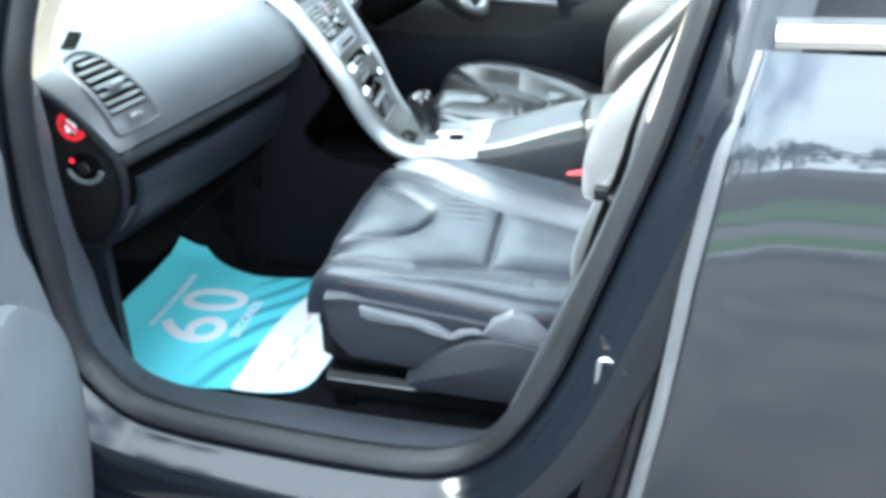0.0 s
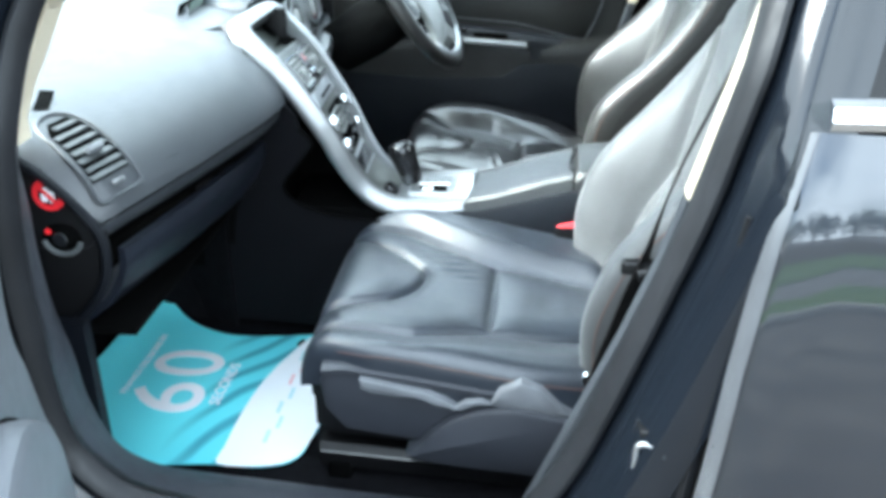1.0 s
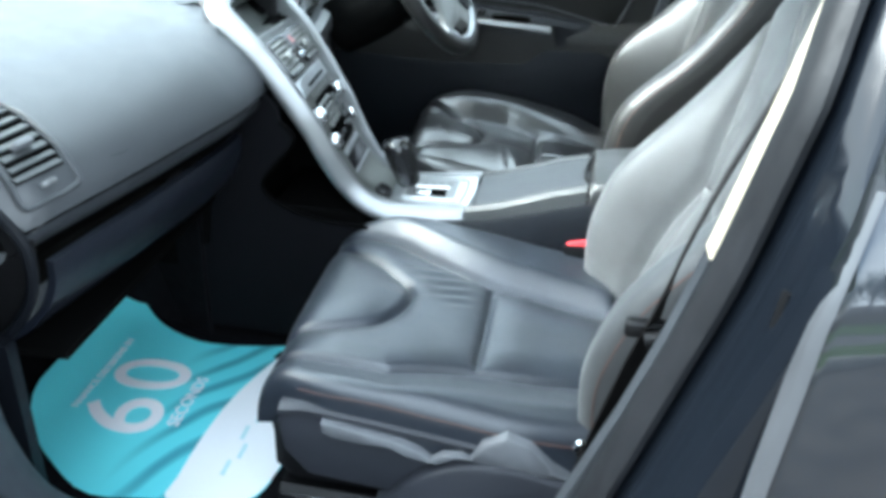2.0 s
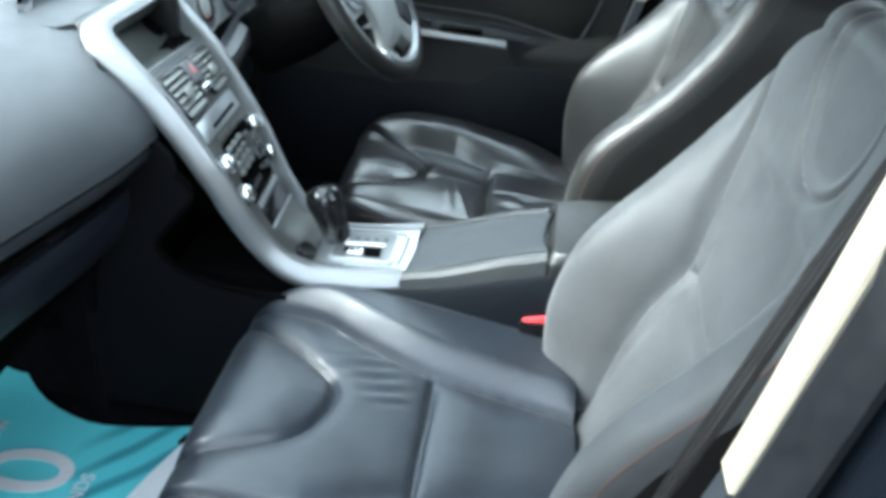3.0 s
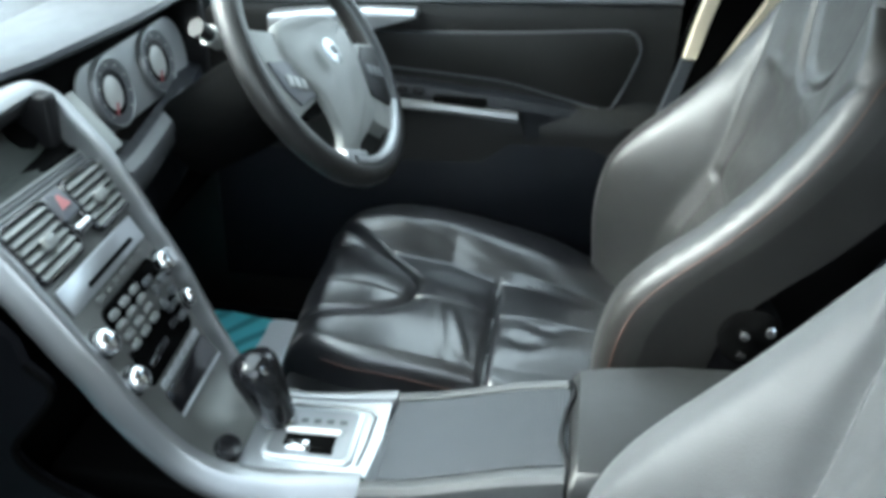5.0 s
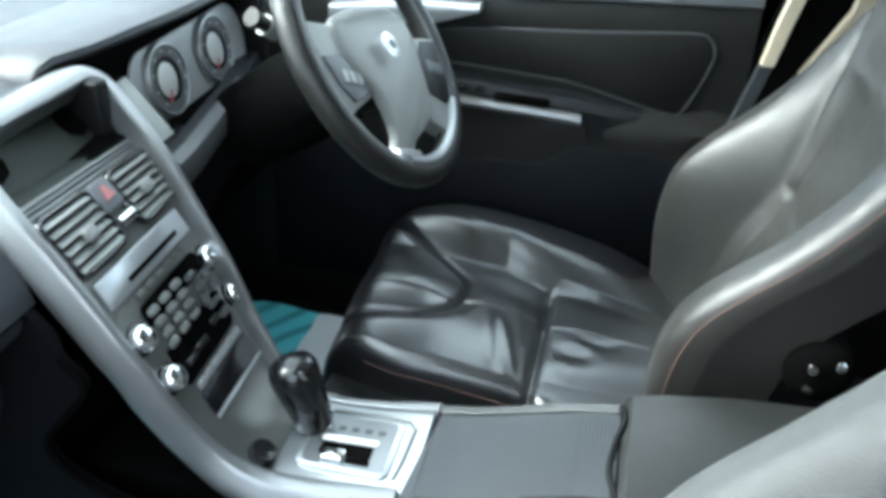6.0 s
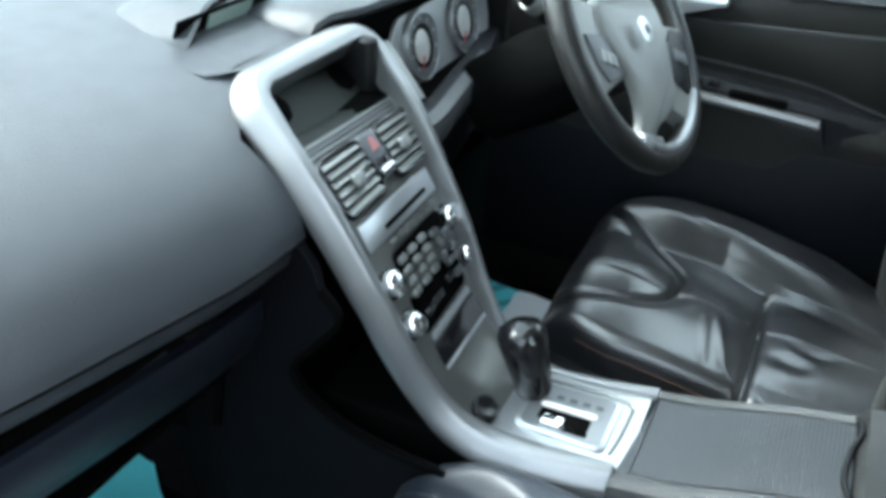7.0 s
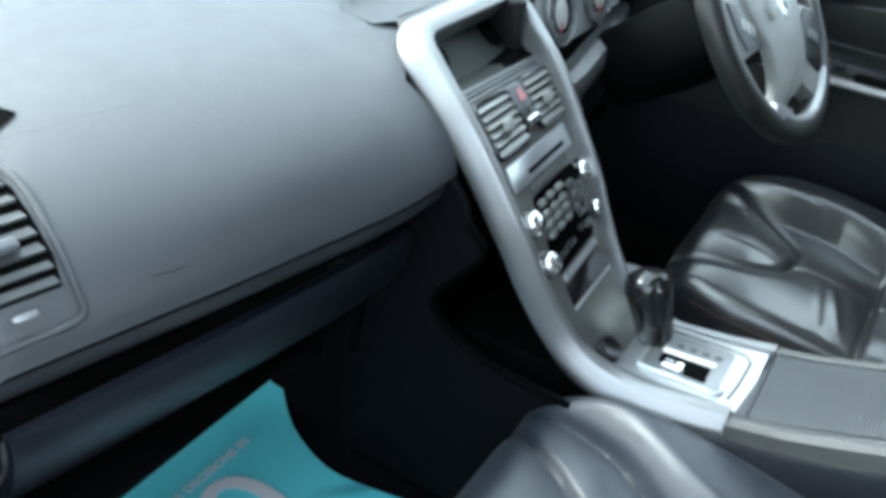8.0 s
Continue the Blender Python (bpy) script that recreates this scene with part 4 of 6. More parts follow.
    cl = part("instrument_panel", slab(grid(lambda u, v: Vector((-0.205 + 0.03 * (1 - v), 0.17 + 0.46 * u, 0.965 + 0.125 * v)), 8, 8), 0.008), soft_black, d)
    for y in (0.158, 0.622):
        part("panel_cheek", block(-0.215, y - 0.012, 0.955, -0.150, y + 0.012, 1.085, 0.006), plastic_black, cl)
    cluster_place = lambda y, z, h: Vector((-0.205 + 0.03 * (1 - (z - 0.965) / 0.125) + 0.004 + h * 0.97, y, z + h * 0.24))
    part("cluster_plate", prism(rounded(0.265, 0.968, 0.60, 1.068, 0.045, 8), cluster_place, 0.004, 0.002), dial_face, cl, "pale metal instrument surround")
    for cy in (0.345, 0.490):
        at = lambda q: (lambda y, z, h: cluster_place(y, z, h + q))
        g = part("dial", prism(circle(cy, 1.018, 0.050, 40), at(0.0045), 0.006, 0.003), dial_face, cl, "round instrument dial with a pale ring")
        part("dial_well", prism(circle(cy, 1.018, 0.045, 40), at(0.0108), 0.0008), dial_grey, g)
        part("dial_band", prism(circle(cy - 0.003, 1.019, 0.031, 36), at(0.0118), 0.0008), gloss_black, g)
        part("dial_centre", prism(circle(cy - 0.009, 1.019, 0.022, 28, 0.024), at(0.0128), 0.0020, 0.001), dial_pale, g, "pale dial centre")
        part("needle", prism([(cy - 0.012, 1.006), (cy - 0.008, 1.005), (cy - 0.018, 0.990), (cy - 0.022, 0.992)], at(0.0150), 0.0012), needle_red, g, "red needle")
        for k in range(9):
            w = radians(225 - 34 * k)
            part("dial_mark", prism(circle(cy + 0.038 * math.cos(w), 1.018 + 0.038 * math.sin(w), 0.0022, 6), at(0.0118), 0.0006), dial_pale, g)
        part("dial_bezel", tube([cluster_place(cy + 0.047 * math.cos(w), 1.018 + 0.047 * math.sin(w), 0.011) for w in [2 * math.pi * k / 40 for k in range(40)]], 0.0022, 6, True), silver, g, "bright dial rim")
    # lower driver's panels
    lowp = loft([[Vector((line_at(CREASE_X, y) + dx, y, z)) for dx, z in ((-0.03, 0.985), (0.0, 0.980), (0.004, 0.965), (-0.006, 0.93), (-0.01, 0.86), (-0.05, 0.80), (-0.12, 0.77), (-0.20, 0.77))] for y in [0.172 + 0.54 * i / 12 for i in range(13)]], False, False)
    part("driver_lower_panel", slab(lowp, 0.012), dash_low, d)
    part("ledge", loft([[Vector((line_at(CREASE_X, y) + dx, y, z)) for dx, z in ((-0.012, 0.986), (0.006, 0.982), (0.009, 0.972), (0.010, 0.956), (0.006, 0.946), (-0.006, 0.944))] for y in [0.175 + 0.30 * i / 6 for i in range(7)]], True, True), dial_grey, d, "grey ledge under the instruments")
    part("side_fascia", slab(grid(lambda u, v: Vector((-0.190 + 0.06 * v, 0.192 + 0.075 * u, 1.048 - 0.07 * v)), 4, 4), 0.006), stack_face, d)
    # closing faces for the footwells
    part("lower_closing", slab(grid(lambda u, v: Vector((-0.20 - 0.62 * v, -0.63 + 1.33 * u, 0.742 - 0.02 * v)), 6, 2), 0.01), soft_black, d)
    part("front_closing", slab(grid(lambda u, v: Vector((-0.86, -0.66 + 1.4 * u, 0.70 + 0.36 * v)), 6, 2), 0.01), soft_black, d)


def vent_ring():
    pts = [(0.125, -0.612), (0.115, -0.573), (0.125, -0.530), (0.22, -0.523), (0.35, -0.514), (0.46, -0.504), (0.535, -0.506), (0.55, -0.533), (0.51, -0.568), (0.38, -0.594), (0.25, -0.608)]
    return tube([pad_at(s, y, 0.001) for s, y in [(p.x, p.y) for p in catmull([(s, y, 0) for s, y in pts], 5, True)]], 0.004, 8, True)


def display_hood():
    """A flat wedge with a pointed near end, open towards the cabin."""
    tip_y, far_y = -0.035, 0.205
    rings = []
    for i in range(15):
        u = i / 14
        y = tip_y + (far_y - tip_y) * u
        h = 0.042 * step(0.0, 0.55, u) ** 0.8
        x1 = -0.325 + 0.03 * (1 - step(0, 0.5, u)) - 0.01
        rings.append([Vector((-0.50, y, 1.079)), Vector((-0.44, y, 1.080 + h * 0.72)), Vector((-0.38, y, 1.081 + h * 0.95)), Vector((x1, y, 1.081 + h)), Vector((x1 + 0.004, y, 1.078 + h)), Vector((x1, y, 1.074 + h)), Vector((-0.38, y, 1.074 + h * 0.85)), Vector((-0.50, y, 1.070))])
    return loft(rings)


dashboard()


# ---------------------------------------------------------------- centre stack: a thin slab that floats in front of an open bay
STACK = [(-0.205, 1.108), (-0.14, 1.055), (-0.077, 1.0), (-0.005, 0.899), (0.021, 0.851), (0.05, 0.80), (0.08, 0.765), (0.115, 0.747), (0.17, 0.740), (0.29, 0.742)]
STACKC = catmull([(x, 0, z) for x, z in STACK], 24)
STACKS = [0.0]
for a, b in zip(STACKC, STACKC[1:]):
    STACKS.append(STACKS[-1] + (b - a).length)
# its two outer edges and the inner edges of the silver surround, across from the middle line
EDGE_LO = [(0.0, 0.128), (0.06, 0.131), (0.12, 0.135), (0.20, 0.137), (0.28, 0.135), (0.35, 0.127), (0.435, 0.111), (0.50, 0.109), (0.56, 0.108), (0.66, 0.088)]
EDGE_RO = [(0.0, 0.154), (0.085, 0.152), (0.15, 0.135), (0.21, 0.121), (0.25, 0.112), (0.32, 0.103), (0.41, 0.095), (0.51, 0.074), (0.60, 0.074), (0.66, 0.088)]
EDGE_LI = [(0.0, 0.092), (0.05, 0.093), (0.10, 0.103), (0.16, 0.112), (0.28, 0.113), (0.366, 0.101), (0.433, 0.088), (0.50, 0.072), (0.66, 0.060)]
EDGE_RI = [(0.0, 0.124), (0.06, 0.124), (0.14, 0.112), (0.20, 0.101), (0.28, 0.091), (0.35, 0.084), (0.41, 0.077), (0.51, 0.053), (0.60, 0.050), (0.66, 0.058)]
MID = [(0.0, 0.054), (0.06, 0.046), (0.14, 0.037), (0.3, 0.031), (0.42, 0.023), (0.5, 0.015), (0.66, 0.012)]

# the face is turned a little towards the driver; the gear plate rises a little on that side
LEAN = [(0.0, 0.10), (0.40, 0.10), (0.50, 0.0), (0.60, -0.06), (0.66, -0.07)]


def stk(s, w, h=0.0, lean=True):
    """A place on the stack's face: s down the curve from its top, w across from its middle line, h proud of it."""
    s2 = min(max(s, 0.0), STACKS[-1])
    i = 0
    while i < len(STACKS) - 2 and STACKS[i + 1] < s2:
        i += 1
    u = (s2 - STACKS[i]) / (STACKS[i + 1] - STACKS[i])
    p = STACKC[i].lerp(STACKC[i + 1], u)
    t = (STACKC[i + 1] - STACKC[i]).normalized()
    if lean:
        h -= line_at(LEAN, s) * (w + 0.1)
    return Vector((p.x, line_at(MID, s) + w, p.z)) + Vector((-t.z, 0, t.x)) * h + t * (s - s2)


def stack_sheet(s0, s1, n, left, right, h, t, k=12):
    """A plate that follows the stack's curve, its top at h, t thick."""
    rings = []
    for i in range(n + 1):
        s = s0 + (s1 - s0) * i / n
        ws = [-left(s) + (left(s) + right(s)) * j / k for j in range(k + 1)]
        rings.append([stk(s, w, h) for w in ws] + [stk(s, w, h - t) for w in reversed(ws)])
    return loft(rings)


def centre_stack():
    c = thing("centre_stack", "slim floating centre stack with silver surround and grey face", "centre console")
    lo, li, ro, ri = [lambda s, e=e: line_at(e, s) for e in (EDGE_LO, EDGE_LI, EDGE_RO, EDGE_RI)]
    part("face_plate", stack_sheet(0.118, 0.53, 60, lambda s: li(s) + 0.008, lambda s: ri(s) + 0.020, 0.0, 0.012), stack_face, c)
    part("back_plate", stack_sheet(0.060, 0.51, 40, lambda s: lo(s) - 0.012, lambda s: ro(s) - 0.012, -0.026, 0.006), plastic_black, c)
    # silver surround: both sides in one with the top bar and the foot
    path_o, path_i = [], []
    n, top, r = 60, 0.062, 0.056
    for i in range(n + 1):
        s = 0.644 - (0.644 - top) * i / n
        path_o.append((s, -lo(s)))
        path_i.append((s, -li(s)))
    for i in range(1, 13):
        q = radians(90 * i / 12)
        path_o.append((top - r * math.sin(q), -lo(top) + r * (1 - math.cos(q))))
        path_i.append((top - 0.018 * math.sin(q), -li(top) + 0.018 * (1 - math.cos(q))))
    for i in range(1, 12):
        u = i / 12
        path_o.append((top - r, (-lo(top) + r) * (1 - u) + (ro(top) - r) * u))
        path_i.append((top - 0.018, (-li(top) + 0.018) * (1 - u) + (ri(top) - 0.018) * u))
    for i in range(12, 0, -1):
        q = radians(90 * i / 12)
        path_o.append((top - r * math.sin(q), ro(top) - r * (1 - math.cos(q))))
        path_i.append((top - 0.018 * math.sin(q), ri(top) - 0.018 * (1 - math.cos(q))))
    for i in range(n + 1):
        s = top + (0.660 - top) * i / n
        path_o.append((s, ro(s)))
        path_i.append((s, ri(s)))
    sec = [(0.10, -0.030), (0.02, -0.026), (0.0, -0.022), (0.03, -0.017), (0.16, -0.009), (0.30, -0.001), (0.38, 0.0035), (0.44, 0.0055), (0.52, 0.0065), (0.80, 0.0072), (0.92, 0.0060), (0.98, 0.002), (1.0, -0.004), (1.0, -0.028)]
    flat = lambda s: step(0.60, 0.48, s)
    def rim_at(s, w, h):
        return stk(s, w, h, False).lerp(stk(s, w, h), 1 - flat(s))
    rings = [[rim_at(so + (si - so) * f, wo + (wi - wo) * f, h) for f, h in sec] for (so, wo), (si, wi) in zip(path_o, path_i)]
    part("silver_surround", loft(rings), silver, c, "satin silver surround")
    # screen bay
    bay = part("screen_bay", loft([[stk(s, w, h) for w in [-0.110 + 0.236 * j / 8 for j in range(9)]] for s, h in ((0.030, -0.004), (0.032, -0.014), (0.034, -0.022), (0.096, -0.022), (0.106, -0.012), (0.122, -0.004), (0.140, -0.001))], False, False), screen_dark, c, "empty dark screen bay")
    for w, d in ((-0.1105, -0.003), (0.1265, 0.003)):
        part("bay_cheek", loft([[stk(q, w, -0.006), stk(q, w, -0.042), stk(q, w + d, -0.042), stk(q, w + d, -0.006)] for q in (0.03, 0.06, 0.09, 0.138)]), screen_dark, bay)
    for k, s in enumerate((0.122, 0.128, 0.134)):
        part("ledge_rib", tube([stk(s, w, 0.000) for w in (-0.108, -0.05, 0, 0.05, 0.108)], 0.0024, 6), plastic_grey if k != 1 else dash_top, bay)
    # twin centre vents
    for side in (-1, 1):
        lo, hi = (0.018, 0.112) if side < 0 else (0.022, 0.116)
        v = part("air_vent", prism(rounded(0.140, lo, 0.208, hi, 0.012, 4), lambda s, w, h, side=side: stk(s, side * w, h), 0.004, 0.002), plastic_black, c, "grey slatted centre air vent")
        part("vent_frame", tube([stk(s, side * w, 0.004) for s, w in rounded(0.140, lo, 0.208, hi, 0.014, 4)], 0.0042, 8, True), gloss_black, v)
        for k in range(6):
            s = 0.1440 + 0.0106 * k - (0.0012 if k == 0 else 0.0)
            part("slat", slab(grid(lambda u, q, s=s, wd=0.0078 if k == 0 else 0.0066: stk(s + wd * q, side * (lo + 0.005 + (hi - lo - 0.010) * u), 0.0030 + 0.0062 * q), 4, 1), 0.0024), slat_grey, v)
        part("vent_tab", prism(rounded(-0.0075, -0.011, 0.0075, 0.011, 0.004, 3), lambda a, b, h: stk(0.178 + a, side * (0.064 + b), 0.008 + h), 0.007, 0.003), slat_grey, v)
    hz = part("hazard_button", prism(rounded(0.140, -0.020, 0.176, 0.016, 0.005, 3), lambda s, w, h: stk(s, w, h + 0.004), 0.008, 0.003), trim_door, c)
    part("hazard_mark", prism([(0.148, -0.005), (0.148, 0.001), (0.163, 0.008), (0.164, -0.012)], lambda s, w, h: stk(s, w, h + 0.0123), 0.0006), hazard_red, hz, "pale red triangle mark")
    part("vent_wheel", tube([stk(0.190, -0.015 + 0.030 * j / 6, 0.006) for j in range(7)], 0.007, 12), chrome, c)
    # disc slot band
    band = part("disc_band", prism(rounded(0.219, -0.104, 0.251, 0.090, 0.003, 2), lambda s, w, h: stk(s, w, h + 0.001), 0.003, 0.0015), plate_metal, c, "bright band with a disc slot")
    part("disc_slot", prism(rounded(0.2375, -0.056, 0.2430, 0.062, 0.002, 2), lambda s, w, h: stk(s, w, h + 0.0042), 0.0006), soft_black, band)
    for k in range(6):
        w = -0.060 + 0.022 * k
        part("small_key", prism(rounded(0.2565, w, 0.2645, w + 0.019, 0.003, 3), lambda s, q, h: stk(s, q, h + 0.0006), 0.003, 0.0012), stack_face, c)
    # four turning knobs
    for s, w in ((0.2913, -0.097), (0.3457, -0.089), (0.2887, 0.0845), (0.3453, 0.0930)):
        o, up = stk(s, w, 0), (stk(s, w, 1) - stk(s, w, 0)).normalized()
        mat4 = Matrix.Translation(o) @ up.to_track_quat("Z", "Y").to_matrix().to_4x4()
        kn = part("knob", lathe([(0.0, 0.0), (0.0150, 0.0), (0.0152, 0.010), (0.0140, 0.0135), (0.0115, 0.0160), (0.0075, 0.0175), (0.0, 0.0180)], mat4, 28), chrome, c, "domed chrome turning knob")
        part("knob_base", lathe([(0.0, 0.0), (0.0178, 0.0), (0.0178, 0.0015), (0.0158, 0.003), (0.0, 0.003)], mat4, 28), gloss_black, kn)
    # key pad
    for i in range(4):
        for j in range(3):
            s, w = 0.2760 + 0.0136 * i, -0.064 + 0.0285 * j
            part("key", prism(rounded(s + 0.001, w + 0.001, s + 0.0100, w + 0.0205, 0.0044, 3), lambda a, b, h: stk(a, b, h + 0.0016), 0.005, 0.002), slat_grey, c)
    part("key_bed", prism(rounded(0.269, -0.070, 0.372, 0.070, 0.010, 4), lambda s, w, h: stk(s, w, h + 0.0004), 0.0012), soft_black, c)
    # climate figure keys
    fig = [((0.288, 0.034), 0.008, 0.010), ((0.304, 0.038), 0.012, 0.007), ((0.322, 0.036), 0.016, 0.006), ((0.334, 0.050), 0.006, 0.014), ((0.346, 0.030), 0.010, 0.012), ((0.352, 0.058), 0.009, 0.010), ((0.300, 0.062), 0.010, 0.009), ((0.320, 0.066), 0.012, 0.008), ((0.350, -0.016), 0.010, 0.016), ((0.352, -0.044), 0.009, 0.012)]
    for (s, w), hs, hw in fig:
        part("climate_key", prism(rounded(s - hs / 2, w - hw, s + hs / 2, w + hw, 0.003, 3), lambda a, b, h: stk(a, b, h + 0.0016), 0.006, 0.0025), plastic_grey if w > 0.03 else gloss_black, c)
    for k in range(6):
        w = -0.054 + 0.0205 * k
        part("row_key", prism(rounded(0.377, w, 0.386, w + 0.018, 0.002, 2), lambda a, b, h: stk(a, b, h + 0.0006), 0.003, 0.001), plate_metal, c)
    part("lower_panel", prism(rounded(0.390, -0.057, 0.417, 0.072, 0.003, 2), lambda s, w, h: stk(s, w, h + 0.0006), 0.0016, 0.0008), gloss_black, c, "dark card slot panel")
    part("panel_line", prism(rounded(0.419, -0.057, 0.4225, 0.074, 0.001, 1), lambda s, w, h: stk(s, w, h + 0.0006), 0.002, 0.0008), plate_metal, c)
    # start of the gear plate
    part("gear_plate", stack_sheet(0.501, 0.655, 16, lambda s: li(s) + 0.004, lambda s: ri(s) + 0.004, 0.0012, 0.012), plate_metal, c, "brushed metal gear selector plate")
    o = stk(0.484, -0.062, 0.004)
    li = part("power_socket", lathe([(0.0, 0.0), (0.016, 0.0), (0.017, 0.006), (0.014, 0.012), (0.0, 0.013)], Matrix.Translation(o) @ Euler((0, radians(28), 0)).to_matrix().to_4x4(), 24), gloss_black, c, "black round socket cap")
    gate = part("gate_frame", prism(rounded(0.520, -0.054, 0.628, 0.034, 0.012, 4), lambda s, w, h: stk(s, w, h + 0.001), 0.004, 0.0015), plate_metal, c, "bright gear gate frame")
    part("gate_bed", prism(rounded(0.526, -0.049, 0.622, 0.029, 0.009, 4), lambda s, w, h: stk(s, w, h + 0.0052), 0.0008), gate_metal, gate)
    part("gate_slot", prism(rounded(0.542, -0.034, 0.603, -0.014, 0.003, 3), lambda s, w, h: stk(s, w, h + 0.0061), 0.0006), soft_black, gate)
    part("gate_slot_side", prism(rounded(0.576, -0.043, 0.604, -0.0345, 0.002, 3), lambda s, w, h: stk(s, w, h + 0.0061), 0.0006), soft_black, gate)
    part("gate_strip", prism(rounded(0.540, -0.0125, 0.607, -0.005, 0.002, 2), lambda s, w, h: stk(s, w, h + 0.0061), 0.0030, 0.001), white_gloss, gate)
    for k in range(4):
        part("gate_mark", prism(rounded(0.553 + 0.016 * k, 0.006, 0.562 + 0.016 * k, 0.013, 0.001, 1), lambda s, w, h: stk(s, w, h + 0.0061), 0.0003), plastic_grey, gate)
    part("gate_recess", tube([stk(q, w, 0.0022) for q, w in ((0.536, 0.040), (0.600, 0.040), (0.632, 0.038), (0.640, 0.028), (0.638, -0.020), (0.634, -0.050))], 0.0022, 6), slat_grey, gate)
    # supports behind the slab
    for w in (-0.07, 0.085):
        part("support", tube([stk(0.06, w, -0.02), stk(0.06, w, -0.10)], 0.022, 8), soft_black, c)
    return c


centre_stack()


def gear_lever():
    g = thing("gear_lever", "black leather gear lever with a chrome collar", "gear lever")
    base = Vector((0.152, 0.022, 0.738))
    top = Vector((0.116, 0.026, 0.838))
    ax = (top - base).normalized()
    m = Matrix.Translation(base) @ ax.to_track_quat("Z", "Y").to_matrix().to_4x4()
    part("knob", lathe([(0.0, 0.009), (0.0195, 0.009), (0.0230, 0.016), (0.0252, 0.042), (0.0275, 0.062), (0.0295, 0.078), (0.0290, 0.089), (0.0250, 0.098), (0.015, 0.1035), (0.0, 0.105)], m, 24), gloss_black, g)
    part("collar", lathe([(0.0, 0.0), (0.016, 0.0), (0.018, 0.006), (0.013, 0.012), (0.011, 0.024), (0.0, 0.024)], m, 20), chrome, g, "chrome collar")
    part("release_button", lathe([(0.0, 0.0), (0.007, 0.0), (0.007, 0.004), (0.0, 0.005)], m @ Matrix.Translation((0.012, 0.02, 0.088)) @ Euler((radians(-70), 0, 0)).to_matrix().to_4x4(), 12), chrome, g)
    part("lever_foot", prism(rounded(0.548, -0.046, 0.575, -0.028, 0.003, 3), lambda s, w, h: stk(s, w, h + 0.0052), 0.008, 0.003), chrome, g)


gear_lever()


# ---------------------------------------------------------------- tunnel console and armrest
def tunnel_console():
    c = thing("tunnel_console", "dark plastic console between the seats with a ribbed lid", "centre console")
    side = catmull([(-0.52, 0, 0.80), (-0.40, 0, 0.795), (-0.25, 0, 0.765), (-0.155, 0, 0.70), (-0.10, 0, 0.655), (0.0, 0, 0.645), (0.07, 0, 0.665), (0.115, 0, 0.705), (0.16, 0, 0.722), (0.28, 0, 0.735), (0.40, 0, 0.770), (0.50, 0, 0.805)], 5)
    for sgn, name in ((-1, "side_panel"), (1, "side_panel")):
        yo = lambda x: line_at([(-0.5, 0.045), (-0.2, 0.10), (0.0, 0.128), (0.15, 0.110), (0.28, 0.096), (0.5, 0.088)], x)
        rings = []
        for p in side if sgn > 0 else [p for p in side if p.x > 0.085]:
            w = yo(p.x)
            yc = line_at([(0.0, 0.010), (0.28, -0.002), (0.5, -0.022)], p.x)
            rings.append([Vector((p.x, yc + sgn * (w - 0.014), p.z)), Vector((p.x, yc + sgn * (w - 0.004), p.z - 0.002)), Vector((p.x, yc + sgn * w, p.z - 0.010)), Vector((p.x, yc + sgn * (w + 0.004), p.z - 0.06)), Vector((p.x, yc + sgn * (w + 0.012), 0.50)), Vector((p.x, yc + sgn * (w + 0.02), 0.40)), Vector((p.x, yc + sgn * (w - 0.01), 0.40)), Vector((p.x, yc + sgn * (w - 0.016), p.z - 0.06))])
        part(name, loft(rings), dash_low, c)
    # front side panel with its rounded opening under the stack
    edge = [(p.x, p.z) for p in catmull([(-0.06, 0, 0.905), (-0.035, 0, 0.875), (-0.070, 0, 0.825), (-0.100, 0, 0.785), (-0.090, 0, 0.757), (-0.05, 0, 0.735), (0.0, 0, 0.722), (0.062, 0, 0.716), (0.10, 0, 0.716)], 5)]
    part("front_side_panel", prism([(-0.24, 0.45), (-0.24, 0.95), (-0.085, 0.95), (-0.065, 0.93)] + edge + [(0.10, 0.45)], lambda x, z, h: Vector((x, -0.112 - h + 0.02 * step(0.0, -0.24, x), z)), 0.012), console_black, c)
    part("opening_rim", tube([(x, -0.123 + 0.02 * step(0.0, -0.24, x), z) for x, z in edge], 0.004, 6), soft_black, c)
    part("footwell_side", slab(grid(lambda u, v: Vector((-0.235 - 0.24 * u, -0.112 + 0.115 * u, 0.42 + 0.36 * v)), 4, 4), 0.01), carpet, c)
    # added black fillers, standing for the dark inside the open bay
    part("bay_back_filler", block(-0.245, -0.100, 0.60, -0.125, 0.165, 1.02, 0.01), soft_black, c)
    part("bay_far_filler", block(-0.20, 0.112, 0.64, -0.02, 0.122, 0.86, 0.002), soft_black, c)
    part("column_filler", block(-0.74, -0.080, 0.56, -0.235, 0.165, 1.0, 0.01), soft_black, c)
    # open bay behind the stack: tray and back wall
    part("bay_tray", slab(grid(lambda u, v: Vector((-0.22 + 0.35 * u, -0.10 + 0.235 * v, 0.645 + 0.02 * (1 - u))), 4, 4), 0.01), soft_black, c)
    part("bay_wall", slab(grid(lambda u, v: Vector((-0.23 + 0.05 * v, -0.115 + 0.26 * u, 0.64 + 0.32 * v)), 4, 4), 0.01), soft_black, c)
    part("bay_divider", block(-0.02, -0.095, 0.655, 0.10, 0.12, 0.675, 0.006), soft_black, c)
    # ribbed sliding lid with its rails; it climbs towards the armrest
    top = lambda x: 0.753 + 0.068 * step(0.24, 0.53, x) * 1.15
